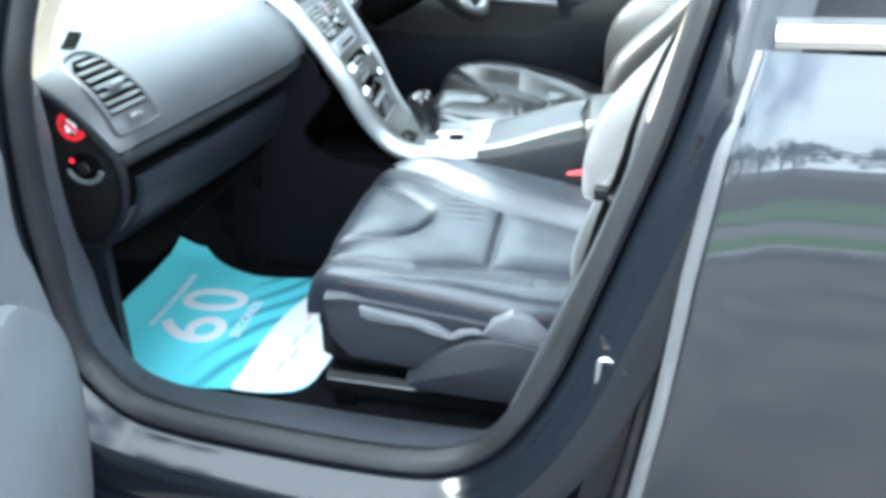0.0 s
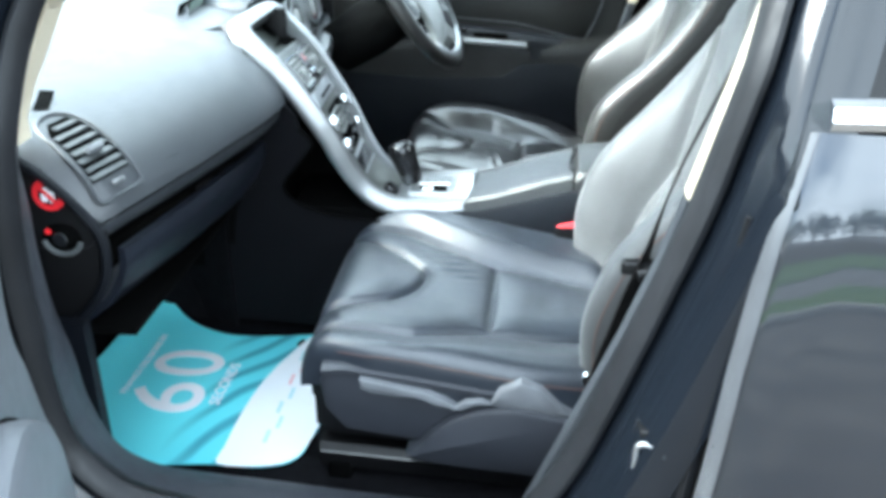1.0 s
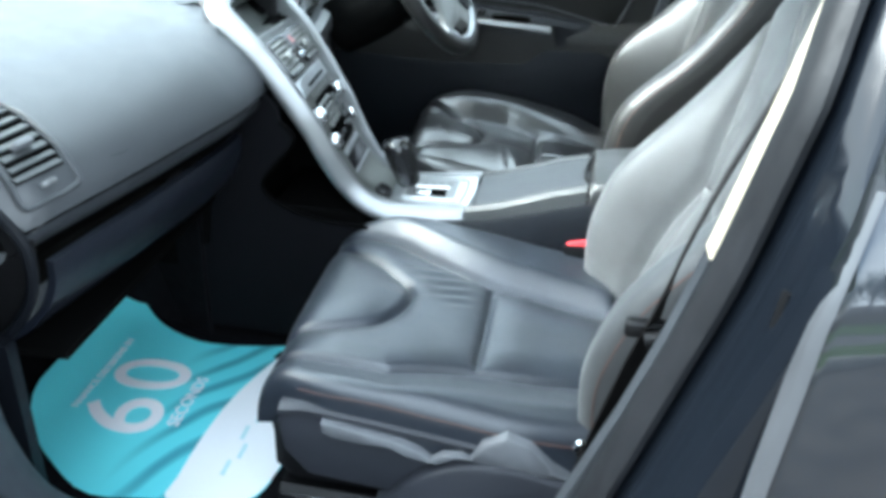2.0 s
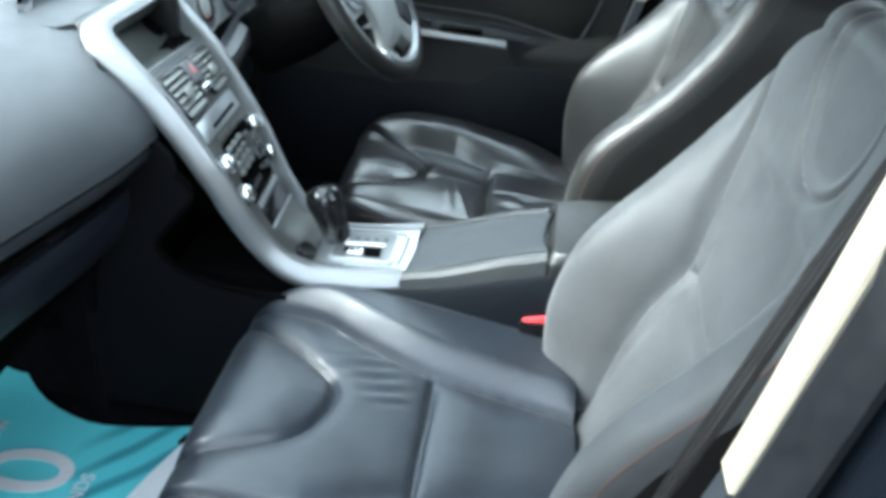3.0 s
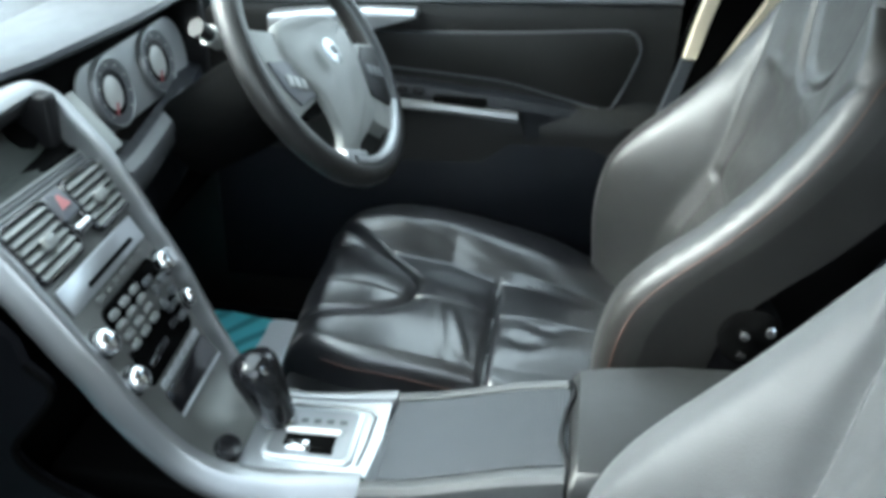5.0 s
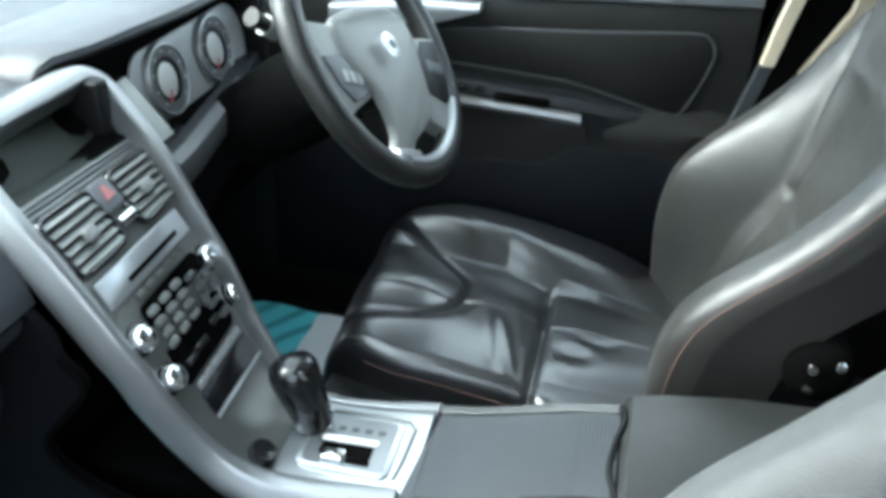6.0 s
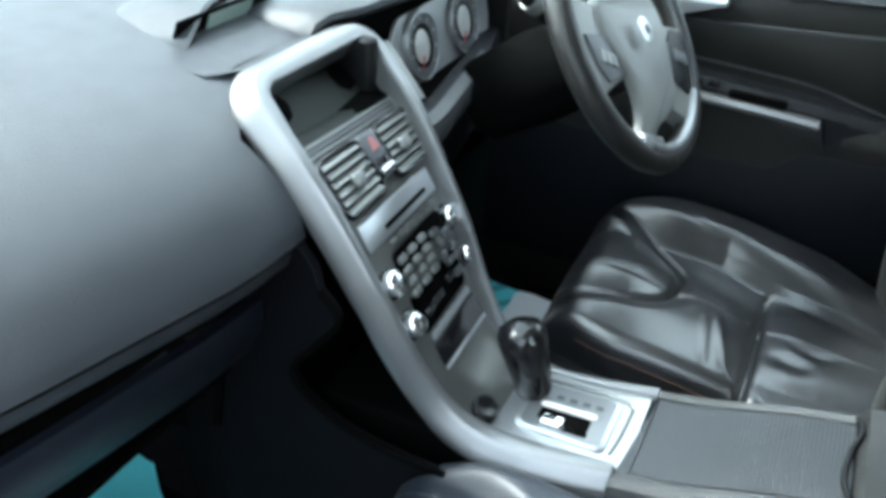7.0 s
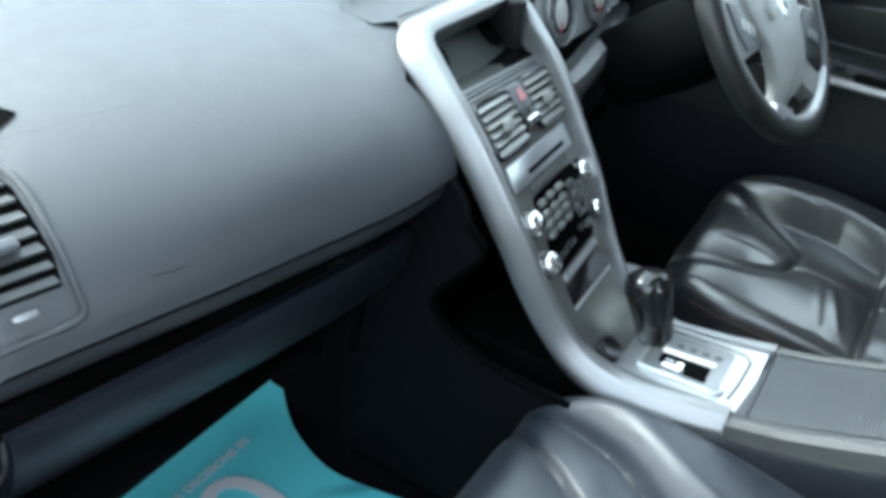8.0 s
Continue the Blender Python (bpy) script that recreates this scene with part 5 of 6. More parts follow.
    near, far = (lambda x: -0.068 - 0.075 * (x - 0.287)), (lambda x: 0.066 - 0.13 * (x - 0.287))
    for k in range(49):
        x = 0.2875 + 0.0041 * k
        z = top(x)
        part("lid_slat", block(x, near(x), z - 0.006, x + 0.00405, far(x), z + 0.0012, 0.0003, 1), dash_top, c)
    for sgn, at in ((-1, near), (1, far)):
        rings = []
        for x in ((0.270, 0.33, 0.38, 0.43, 0.486) if sgn < 0 else (0.285, 0.33, 0.38, 0.43, 0.486)):
            yi, z = at(x) + sgn * 0.0035, top(x)
            rings.append([Vector((x, yi, z - 0.02)), Vector((x, yi, z + 0.0012)), Vector((x, yi + sgn * 0.003, z + 0.0026)), Vector((x, yi + sgn * 0.012, z + 0.0016)), Vector((x, yi + sgn * 0.0175, z - 0.005)), Vector((x, yi + sgn * 0.018, z - 0.03))])
        part("lid_rail", loft(rings), rail_grey, c)
    part("lid_lip", prism([(0.268, -0.088), (0.2870, -0.088), (0.2870, 0.084), (0.2855, 0.084)], lambda x, y, h: Vector((x, y, 0.738 + h)), 0.0125, 0.002), dash_top, c)
    part("inner_body", block(-0.10, -0.075, 0.42, 0.95, 0.11, 0.722, 0.01), soft_black, c)


tunnel_console()


def armrest():
    a = thing("armrest", "black padded armrest on the console", "armrest")
    def sec(x, z, w, yc):
        return [Vector((x, yc + sx * w, z + dz)) for sx, dz in ((-1.0, -0.055), (-1.03, -0.03), (-1.02, -0.012), (-0.93, -0.002), (-0.7, 0.002), (0, 0.004), (0.7, 0.002), (0.93, -0.002), (1.02, -0.012), (1.03, -0.03), (1.0, -0.055))]
    part("pad", loft([sec(0.4895, 0.820, 0.086, -0.018), sec(0.491, 0.829, 0.088, -0.017), sec(0.498, 0.836, 0.090, -0.016), sec(0.53, 0.839, 0.093, -0.013), sec(0.60, 0.842, 0.097, -0.006), sec(0.75, 0.842, 0.100, 0.005), sec(0.86, 0.836, 0.100, 0.012), sec(0.88, 0.822, 0.096, 0.012)]), arm_skin, a)
    part("box", loft([[Vector((x, yc + s * (w), z)) for s, z in ((-1, 0.795), (-1.02, 0.78), (-0.98, 0.70), (-0.9, 0.42), (0.9, 0.42), (0.98, 0.70), (1.02, 0.78), (1, 0.795))] for x, w, yc in ((0.489, 0.082, -0.018), (0.52, 0.090, -0.014), (0.88, 0.096, 0.012))]), dash_low, a)
    lip = catmull([(0.489, 0.064, 0.806), (0.488, 0.052, 0.828), (0.492, 0.020, 0.836), (0.484, -0.010, 0.830), (0.481, -0.050, 0.828), (0.488, -0.080, 0.828), (0.490, -0.098, 0.806)], 6)
    part("latch_lip", tube(lip, 0.0032, 8), plastic_black, a)


armrest()


# ---------------------------------------------------------------- steering wheel
def steering_wheel():
    w = thing("steering_wheel", "black leather steering wheel with a silver-grey hub", "steering wheel")
    m = Matrix.Translation((0.102, 0.392, 1.078)) @ Matrix.Rotation(radians(-4), 4, "Z") @ Euler((0, radians(90 - 33), 0)).to_matrix().to_4x4() @ Matrix.Rotation(radians(90), 4, "Z")
    # local x: to the driver's left or right, local y: up the wheel, local z: towards the driver
    turn = Matrix.Rotation(radians(-28), 4, "Z")
    P = lambda x, y, h: m @ turn @ Vector((x, y, h))
    R, cx = 0.178, 0.010
    turned = [2 * math.pi * i / 72 for i in range(72)]
    part("rim", tube([P(cx + R * math.cos(a), R * math.sin(a), 0.0) for a in turned], 0.0180, 14, True), leather_dark, w)
    part("rim_edge", tube([P(cx + (R - 0.0135) * math.cos(a), (R - 0.0135) * math.sin(a), 0.0095) for a in turned], 0.0032, 8, True), plastic_grey, w, "grey inner edge of the rim")
    hub = [(-0.102, 0.0), (-0.088, 0.024), (-0.045, 0.042), (0.0, 0.052), (0.05, 0.062), (0.092, 0.066), (0.112, 0.045), (0.110, 0.02), (0.098, 0.0), (0.097, -0.03), (0.099, -0.058), (0.100, -0.080), (0.058, -0.115), (0.026, -0.136), (0.018, -0.158), (-0.026, -0.158), (-0.022, -0.128), (-0.046, -0.082), (-0.075, -0.056), (-0.095, -0.03)]
    hub2 = [(p.x, p.y) for p in catmull([(x, y, 0) for x, y in hub], 3, True)]
    def hubp(x, y, h):
        return P(x, y, h - 0.010 - 1.3 * (x * x + (y + 0.02) ** 2))
    part("airbag_cover", prism(hub2, lambda x, y, h: hubp(x, y, h + 0.026), 0.014, 0.006), trim_hub, w, "grey airbag cover")
    bd = part("badge", prism(circle(0.0, -0.008, 0.020, 20, 0.019), lambda x, y, h: hubp(x, y, 0.0405 + h), 0.002, 0.001), plate_metal, w, "small bright round badge")
    part("badge_face", prism(circle(0.003, -0.006, 0.008, 16, 0.007), lambda x, y, h: hubp(x, y, 0.0427 + h), 0.0006, 0.0003), plastic_grey, bd)
    part("hub_core", prism(circle(0.005, -0.025, 0.050, 28), lambda x, y, h: P(x, y, h - 0.045), 0.040, 0.006), plastic_black, w)
    # right pad and keys in darker plastic for the shade on that side
    sides = (([(-0.07, 0.015), (-0.165, 0.005), (-0.160, -0.06), (-0.118, -0.118), (-0.085, -0.098), (-0.035, -0.072), (-0.04, -0.02)],
              [(-0.141, -0.040), (-0.102, -0.031), (-0.063, -0.044), (-0.044, -0.072), (-0.098, -0.094), (-0.122, -0.074)], trim_door),
             ([(0.085, 0.03), (0.172, 0.042), (0.185, -0.01), (0.172, -0.075), (0.138, -0.112), (0.088, -0.098), (0.08, -0.03)],
              [(0.100, 0.0), (0.122, 0.028), (0.163, 0.034), (0.168, -0.010), (0.160, -0.056), (0.146, -0.066), (0.104, -0.055)], plastic_black))
    for sp, pad, mat in sides:
        s = part("spoke", prism(sp, lambda x, y, h: P(x, y, h - 0.014), 0.026, 0.006), trim_hub, w)
        bp = part("button_pad", prism(pad, lambda x, y, h: P(x, y, h + 0.0125), 0.003, 0.0015), mat, s)
        ox, oy = (-0.092, -0.062) if pad[0][0] < 0 else (0.136, -0.012)
        for k in range(3):
            key = rounded(ox - 0.022 + 0.015 * k, oy - 0.009, ox - 0.010 + 0.015 * k, oy + 0.009, 0.003, 2)
            part("button", prism(key, lambda x, y, h: P(x, y, h + 0.0158), 0.0018, 0.0008), slat_grey if pad[0][0] < 0 else plastic_grey, bp)
    part("lower_spoke", prism([(-0.030, -0.148), (0.022, -0.148), (0.030, -0.172), (-0.034, -0.172)], lambda x, y, h: P(x, y, h - 0.006), 0.022, 0.004), silver, w)
    sleeve = [P(cx + (R - 0.011) * math.cos(a), (R - 0.011) * math.sin(a), 0.0085) for a in [radians(261 + 79 * i / 18) for i in range(19)]]
    part("rim_insert", tube(sleeve, 0.0112, 14), silver, w, "silver inlay on the inside of the rim")
    # column shroud and stalks
    part("column_shroud", loft([[m @ Vector((rx * math.cos(a), ry * math.sin(a) - 0.012, z)) for a in [2 * math.pi * i / 20 for i in range(20)]] for rx, ry, z in ((0.058, 0.052, -0.03), (0.066, 0.062, -0.06), (0.070, 0.068, -0.14), (0.066, 0.062, -0.24))]), soft_black, w)
    for sx in (-1, 1):
        st = part("stalk", tube([P(sx * 0.05, 0.02, -0.07), P(sx * 0.10, 0.028, -0.062), P(sx * 0.15, 0.034, -0.052), P(sx * 0.168, 0.036, -0.05)], lambda u: 0.008 + 0.004 * u, 10), plastic_black, w, "black column stalk")
        part("stalk_end", tube([P(sx * 0.118, 0.031, -0.058), P(sx * 0.142, 0.033, -0.054)], 0.0132, 10), slat_grey, st)


trim_hub = material("grey hub skin", (0.19, 0.195, 0.19), 0.45, grain=0.25, grain_size=600, vary=0.08)
steering_wheel()

# ---------------------------------------------------------------- front seats
def gap(px, py, line):
    """Distance of every point (px, py) from a polyline."""
    best = np.full(px.shape, 9.0)
    for (ax, ay), (bx, by) in zip(line, line[1:]):
        dx, dy = bx - ax, by - ay
        u = np.clip(((px - ax) * dx + (py - ay) * dy) / (dx * dx + dy * dy + 1e-12), 0, 1)
        best = np.minimum(best, np.hypot(px - ax - u * dx, py - ay - u * dy))
    return best


def smooth_line(pts, n=8):
    return [(p.x, p.y) for p in catmull([(x, y, 0) for x, y in pts], n)]


def soft(a, b, x):
    u = np.clip((x - a) / (b - a), 0, 1)
    return u * u * (3 - 2 * u)


def ease(pts, x):
    """Smooth interpolation of (x, value) pairs over an array."""
    c = catmull([(a, b, 0) for a, b in pts], 10)
    return np.interp(x, [p.x for p in c], [p.y for p in c])


TONGUE = smooth_line([(0.045, 0.190), (0.093, 0.155), (0.145, 0.121), (0.188, 0.084), (0.210, 0.060), (0.217, 0.034), (0.212, 0.004), (0.197, -0.034), (0.167, -0.064), (0.109, -0.088), (0.045, -0.102)], 6)
BOLSTER = smooth_line([(0.06, 0.215), (0.12, 0.208), (0.167, 0.196), (0.215, 0.172), (0.262, 0.151), (0.335, 0.127), (0.44, 0.112), (0.51, 0.098), (0.55, 0.088)], 6)
CROSS = [(0.345, -0.200), (0.345, 0.126)]
BACK_TONGUE = smooth_line([(1.28, 0.080), (1.235, 0.095), (1.20, 0.100), (1.170, 0.090), (1.125, 0.060), (1.098, 0.030), (1.088, -0.015), (1.100, -0.055), (1.125, -0.085), (1.165, -0.104), (1.21, -0.110), (1.28, -0.098)], 6)
BACK_BOLSTER = smooth_line([(1.19, 0.222), (1.14, 0.193), (1.11, 0.175), (1.074, 0.162), (1.04, 0.155), (0.994, 0.144), (0.945, 0.136), (0.90, 0.131), (0.82, 0.136), (0.74, 0.134), (0.66, 0.124)], 6)
BACK_CROSS = smooth_line([(0.905, -0.131), (0.892, -0.07), (0.886, 0.0), (0.892, 0.07), (0.905, 0.131)], 6)


def sheet(x, y, z, lo=0, hi=None):
    """A skin over three equal arrays of coordinates, from column lo to hi."""
    x, y, z = x[:, lo:hi], y[:, lo:hi], z[:, lo:hi]
    bm = bmesh.new()
    n, m = x.shape
    vs = [[bm.verts.new((float(x[i, j]), float(y[i, j]), float(z[i, j]))) for j in range(m)] for i in range(n)]
    for i in range(n - 1):
        for j in range(m - 1):
            bm.faces.new((vs[i][j], vs[i + 1][j], vs[i + 1][j + 1], vs[i][j + 1]))
    return bm


def side_of(line, at):
    """The other coordinate of a seam line that runs one way, at these places along it."""
    pts = sorted(line)
    return np.interp(at, [p[0] for p in pts], [p[1] for p in pts])


def cushion_surface(used):
    a, b = np.meshgrid(np.linspace(0, 1, 150), np.linspace(-1, 1, 170), indexing="ij")
    th = np.radians(np.clip(1 - a / 0.18, 0, 1) * 118)
    x = np.where(a < 0.18, 0.098 - 0.056 * np.sin(th), 0.098 + (0.545 - 0.098) * (a - 0.18) / 0.82)
    front = np.where(a < 0.18, 0.056 * (1 - np.cos(th)), 0)
    ab, sg = np.abs(b), np.sign(b)
    ph = np.radians(np.clip((ab - 0.82) / 0.11, 0, 1) * 90)
    w0 = 0.214 - 0.012 * used - 0.022 * soft(0.17, 0.05, x) - 0.012 * soft(0.40, 0.54, x) + np.where(b > 0, 0.022, 0.0)
    # the flank of the worn seat has sunk away on the tunnel side
    w0 = np.where(b < 0, w0 - used * (0.067 - 0.030 * soft(0.32, 0.42, x)), w0)
    v = sg * np.where(ab < 0.82, w0 * ab / 0.82, w0 + (0.030 + used * np.where(b > 0, 0.012, 0.004)) * np.sin(ph))
    side = np.where(ab < 0.82, 0, (0.034 + 0.012 * used) * (1 - np.cos(ph))) + 0.055 * np.clip((ab - 0.93) / 0.07, 0, 1)
    side += used * np.where(b < 0, 0.045 * np.clip((ab - 0.86) / 0.12, 0, 1), 0.008 * soft(0.72, 0.90, ab))
    v -= used * np.where(b < 0, 0.022 * np.clip((ab - 0.92) / 0.08, 0, 1), 0)
    h = ease([(0.03, 0.700), (0.12, 0.706), (0.22, 0.699), (0.345, 0.681), (0.46, 0.667), (0.55, 0.662)], x)
    av = np.abs(v)
    edge = np.where(v > 0, side_of(BOLSTER, x), np.minimum(side_of(BOLSTER, x), 0.168))
    # the bolster on the outer side is sat flat, the other one still stands high
    rise = np.where(v > 0, 0.040, 0.018) * ease([(0.04, 0.45), (0.14, 0.80), (0.25, 1), (0.50, 0.85), (0.55, 0.6)], x)
    bol = rise * np.where(v > 0, soft(0.0, 0.050, av - edge + 0.006), soft(0.0, 0.085, av - edge + 0.004))
    # on the seat in daily use the far bolster climbs evenly to its rim and the near flank falls away
    foot = np.minimum(edge, 0.150) - 0.030
    across = np.clip((av - foot) / (0.222 - foot), 0, 1)
    climb = ease([(0.04, 0.026), (0.14, 0.045), (0.24, 0.052), (0.33, 0.050), (0.42, 0.040), (0.50, 0.018), (0.55, 0.0)], x) * (0.85 * soft(-0.1, 0.62, across) + 0.15 * across)
    bol = np.where(v > 0, (1 - used) * bol + used * climb, (1 - used) * bol - used * 0.010 * np.clip((av - 0.05) / 0.09, 0, 2) ** 1.7 * soft(0.365, 0.30, x))
    near_line = [(p, min(q, 0.168)) for p, q in BOLSTER]
    tongue = [(p, q * (1 - 0.36 * used) if q < 0 else q) for p, q in TONGUE]
    to_tongue, to_cross = gap(x, v, tongue), gap(x, v, CROSS)
    to_edge = np.where(v > 0, gap(x, v, BOLSTER), gap(x, -v, near_line))
    g = np.maximum((0.009 + 0.004 * used) * np.exp(-(to_tongue / (0.0066 - 0.0012 * used)) ** 2), (0.009 + 0.003 * used) * np.exp(-(to_cross / 0.006) ** 2) * np.where(v > 0, soft(0.13 - 0.02 * used, 0.10 - 0.03 * used, av), np.maximum(used, soft(0.13, 0.10, av))))
    g = np.maximum(g, (0.011 - used * np.where(v > 0, 0.010, 0.011)) * np.exp(-(to_edge / 0.0062) ** 2))
    # padded swell of each panel
    up, down = side_of(tongue[:34], x), side_of(tongue[30:], x)
    inside = (x < 0.217) & (v < up) & (v > down)
    bulge = lambda d, r: np.sin(np.clip(d / r, 0, 1) * 1.57)
    swell = np.where(inside, (0.011 + 0.006 * used) * bulge(to_tongue, 0.060 + 0.02 * used), 0)
    swell += np.where((x > 0.345) & (av < edge), 0.010 * bulge(to_cross, 0.06) * bulge(to_edge, 0.06), 0)
    strip = ~inside & (x <= 0.345) & (av < edge)
    swell += np.where(strip, soft(0.07, 0.15, x) * (0.007 - 0.0055 * used) * bulge(to_cross, 0.05) * bulge(to_edge, 0.045) * bulge(to_tongue, 0.035), 0)
    worn = used * soft(0.10, 0.02, v) * (~inside & (x <= 0.345))
    swell += worn * (0.012 * soft(0.04, 0.12, x) * bulge(to_cross, 0.05) * bulge(to_tongue, 0.04) - swell)
    swell += used * 0.0035 * (np.exp(-((x - 0.300 + 0.30 * (v + 0.08)) / 0.008) ** 2) + 0.7 * np.exp(-((x - 0.276 + 0.15 * (v + 0.08)) / 0.007) ** 2)) * soft(0.0, -0.04, v) * soft(-0.15, -0.11, v)
    # creases in the leather beside the tongue, and sitting dents where the seat is used more
    band = soft(0.15, 0.20, x) * soft(0.335, 0.29, x) * soft(0.015, 0.05, v) * soft(0.155, 0.12, v)
    crease = 0.0017 * (1 - used) * band * np.sin(v * 225 - x * 55 + 1.2 * np.sin(x * 31)) * (0.6 + 0.4 * np.sin(x * 43 + v * 30))
    dents = used * (0.0060 * np.exp(-((x - 0.395) / 0.024) ** 2 - ((v + 0.055) / 0.018) ** 2) + 0.0045 * np.exp(-((x - 0.425) / 0.026) ** 2 - ((v + 0.015) / 0.012) ** 2))
    waves = 0.0007 * (1 - 0.8 * used) * (np.sin(x * 37 + v * 21) * np.sin(v * 33 - x * 12))
    z = h + bol + swell + crease + waves - g - dents - np.minimum(front + side, 0.090 + 0.05 * used)
    return x, v, z


def back_surface(used):
    a, b = np.meshgrid(np.linspace(0, 1, 170), np.linspace(-1, 1, 170), indexing="ij")
    top = 1.222
    zc = np.where(a < 0.9, 0.63 + (top - 0.63) * a / 0.9, top)
    line = catmull([(0.63, 0, 0.552), (0.72, 0, 0.590), (0.82, 0, 0.634), (0.93, 0, 0.676), (1.05, 0, 0.712), (1.16, 0, 0.735), (1.262, 0, 0.752)], 10)
    xc = np.interp(zc, [p.x for p in line], [p.z for p in line])
    th = np.radians(np.clip((a - 0.9) / 0.1, 0, 1) * 150)
    ab, sg = np.abs(b), np.sign(b)
    w = ease([(0.63, 0.185), (0.74, 0.212), (0.88, 0.222), (1.05, 0.214), (1.12, 0.202), (1.165, 0.187), (1.20, 0.160), (1.222, 0.122)], zc)
    ph = np.radians(np.clip((ab - 0.84) / 0.09, 0, 1) * 90)
    v = sg * np.where(ab < 0.84, w * ab / 0.84, w + 0.026 * np.sin(ph))
    depth = np.where(ab < 0.84, 0, 0.036 * (1 - np.cos(ph))) + 0.095 * np.clip((ab - 0.93) / 0.07, 0, 1)
    av = np.abs(v)
    fwd = ease([(0.63, 0.055), (0.74, 0.105), (0.83, 0.112), (0.90, 0.100), (0.97, 0.076), (1.05, 0.046), (1.13, 0.018), (1.21, 0.0)], zc)
    fwd += (0.012 + 0.018 * used) * np.exp(-((zc - 0.85) / 0.10) ** 2)
    bol = fwd * soft(0.105, 0.200, av)
    to_tongue, to_cross, to_edge = gap(zc, v, BACK_TONGUE), gap(zc, v, BACK_CROSS), gap(zc, av, BACK_BOLSTER)
    g = np.maximum(0.0085 * np.exp(-(to_tongue / 0.0050) ** 2), np.maximum((0.0150 - 0.010 * used) * np.exp(-(to_edge / 0.0068) ** 2), (0.0080 - 0.005 * used) * np.exp(-(to_cross / (0.0065 + 0.003 * used)) ** 2) * soft(0.150, 0.120, av)))
    up, down = side_of(BACK_TONGUE[:37], zc), side_of(BACK_TONGUE[36:], zc)
    inside = (zc > 1.088) & (v < up) & (v > down)
    hollow = np.where(inside, -0.010 * soft(0.0, 0.026, to_tongue), 0)
    hollow += -0.006 * np.exp(-((zc - 1.03) / 0.05) ** 2) * soft(0.12, 0.06, av)
    bulge = lambda d, r: np.sin(np.clip(d / r, 0, 1) * 1.57)
    edge = side_of(BACK_BOLSTER, zc)
    arch = side_of([(q, p) for p, q in BACK_CROSS], v)
    swell = np.where((zc < arch) & (av < edge), (0.010 - 0.006 * used) * bulge(to_cross, 0.045) * bulge(to_edge, 0.06), 0)
    swell += np.where((zc >= arch) & (av < edge) & ~inside, 0.005 * bulge(to_cross, 0.05) * bulge(to_edge, 0.06) * bulge(to_tongue, 0.05), 0)
    # soft fold across the shoulders
    swell += 0.0035 * np.exp(-((zc - 1.072 - 0.05 * av) / 0.012) ** 2) * soft(0.16, 0.12, av) * soft(0.03, 0.07, av)
    waves = 0.0006 * (np.sin(zc * 31 + v * 19) * np.sin(v * 29 - zc * 9)) + used * 0.002 * np.sin(zc * 60 + v * 30) * soft(0.16, 0.1, av) * soft(1.1, 0.9, zc)
    f = bol + hollow + swell + waves - g
    roll = a > 0.9
    x = xc - f * 0.97 + depth
    z = zc + f * 0.22 - depth * 0.10
    r = 0.034
    x = np.where(roll, x + r * (1 - np.cos(th)) * 1.1, x)
    z = np.where(roll, z + r * np.sin(th), z)
    return x, v, z


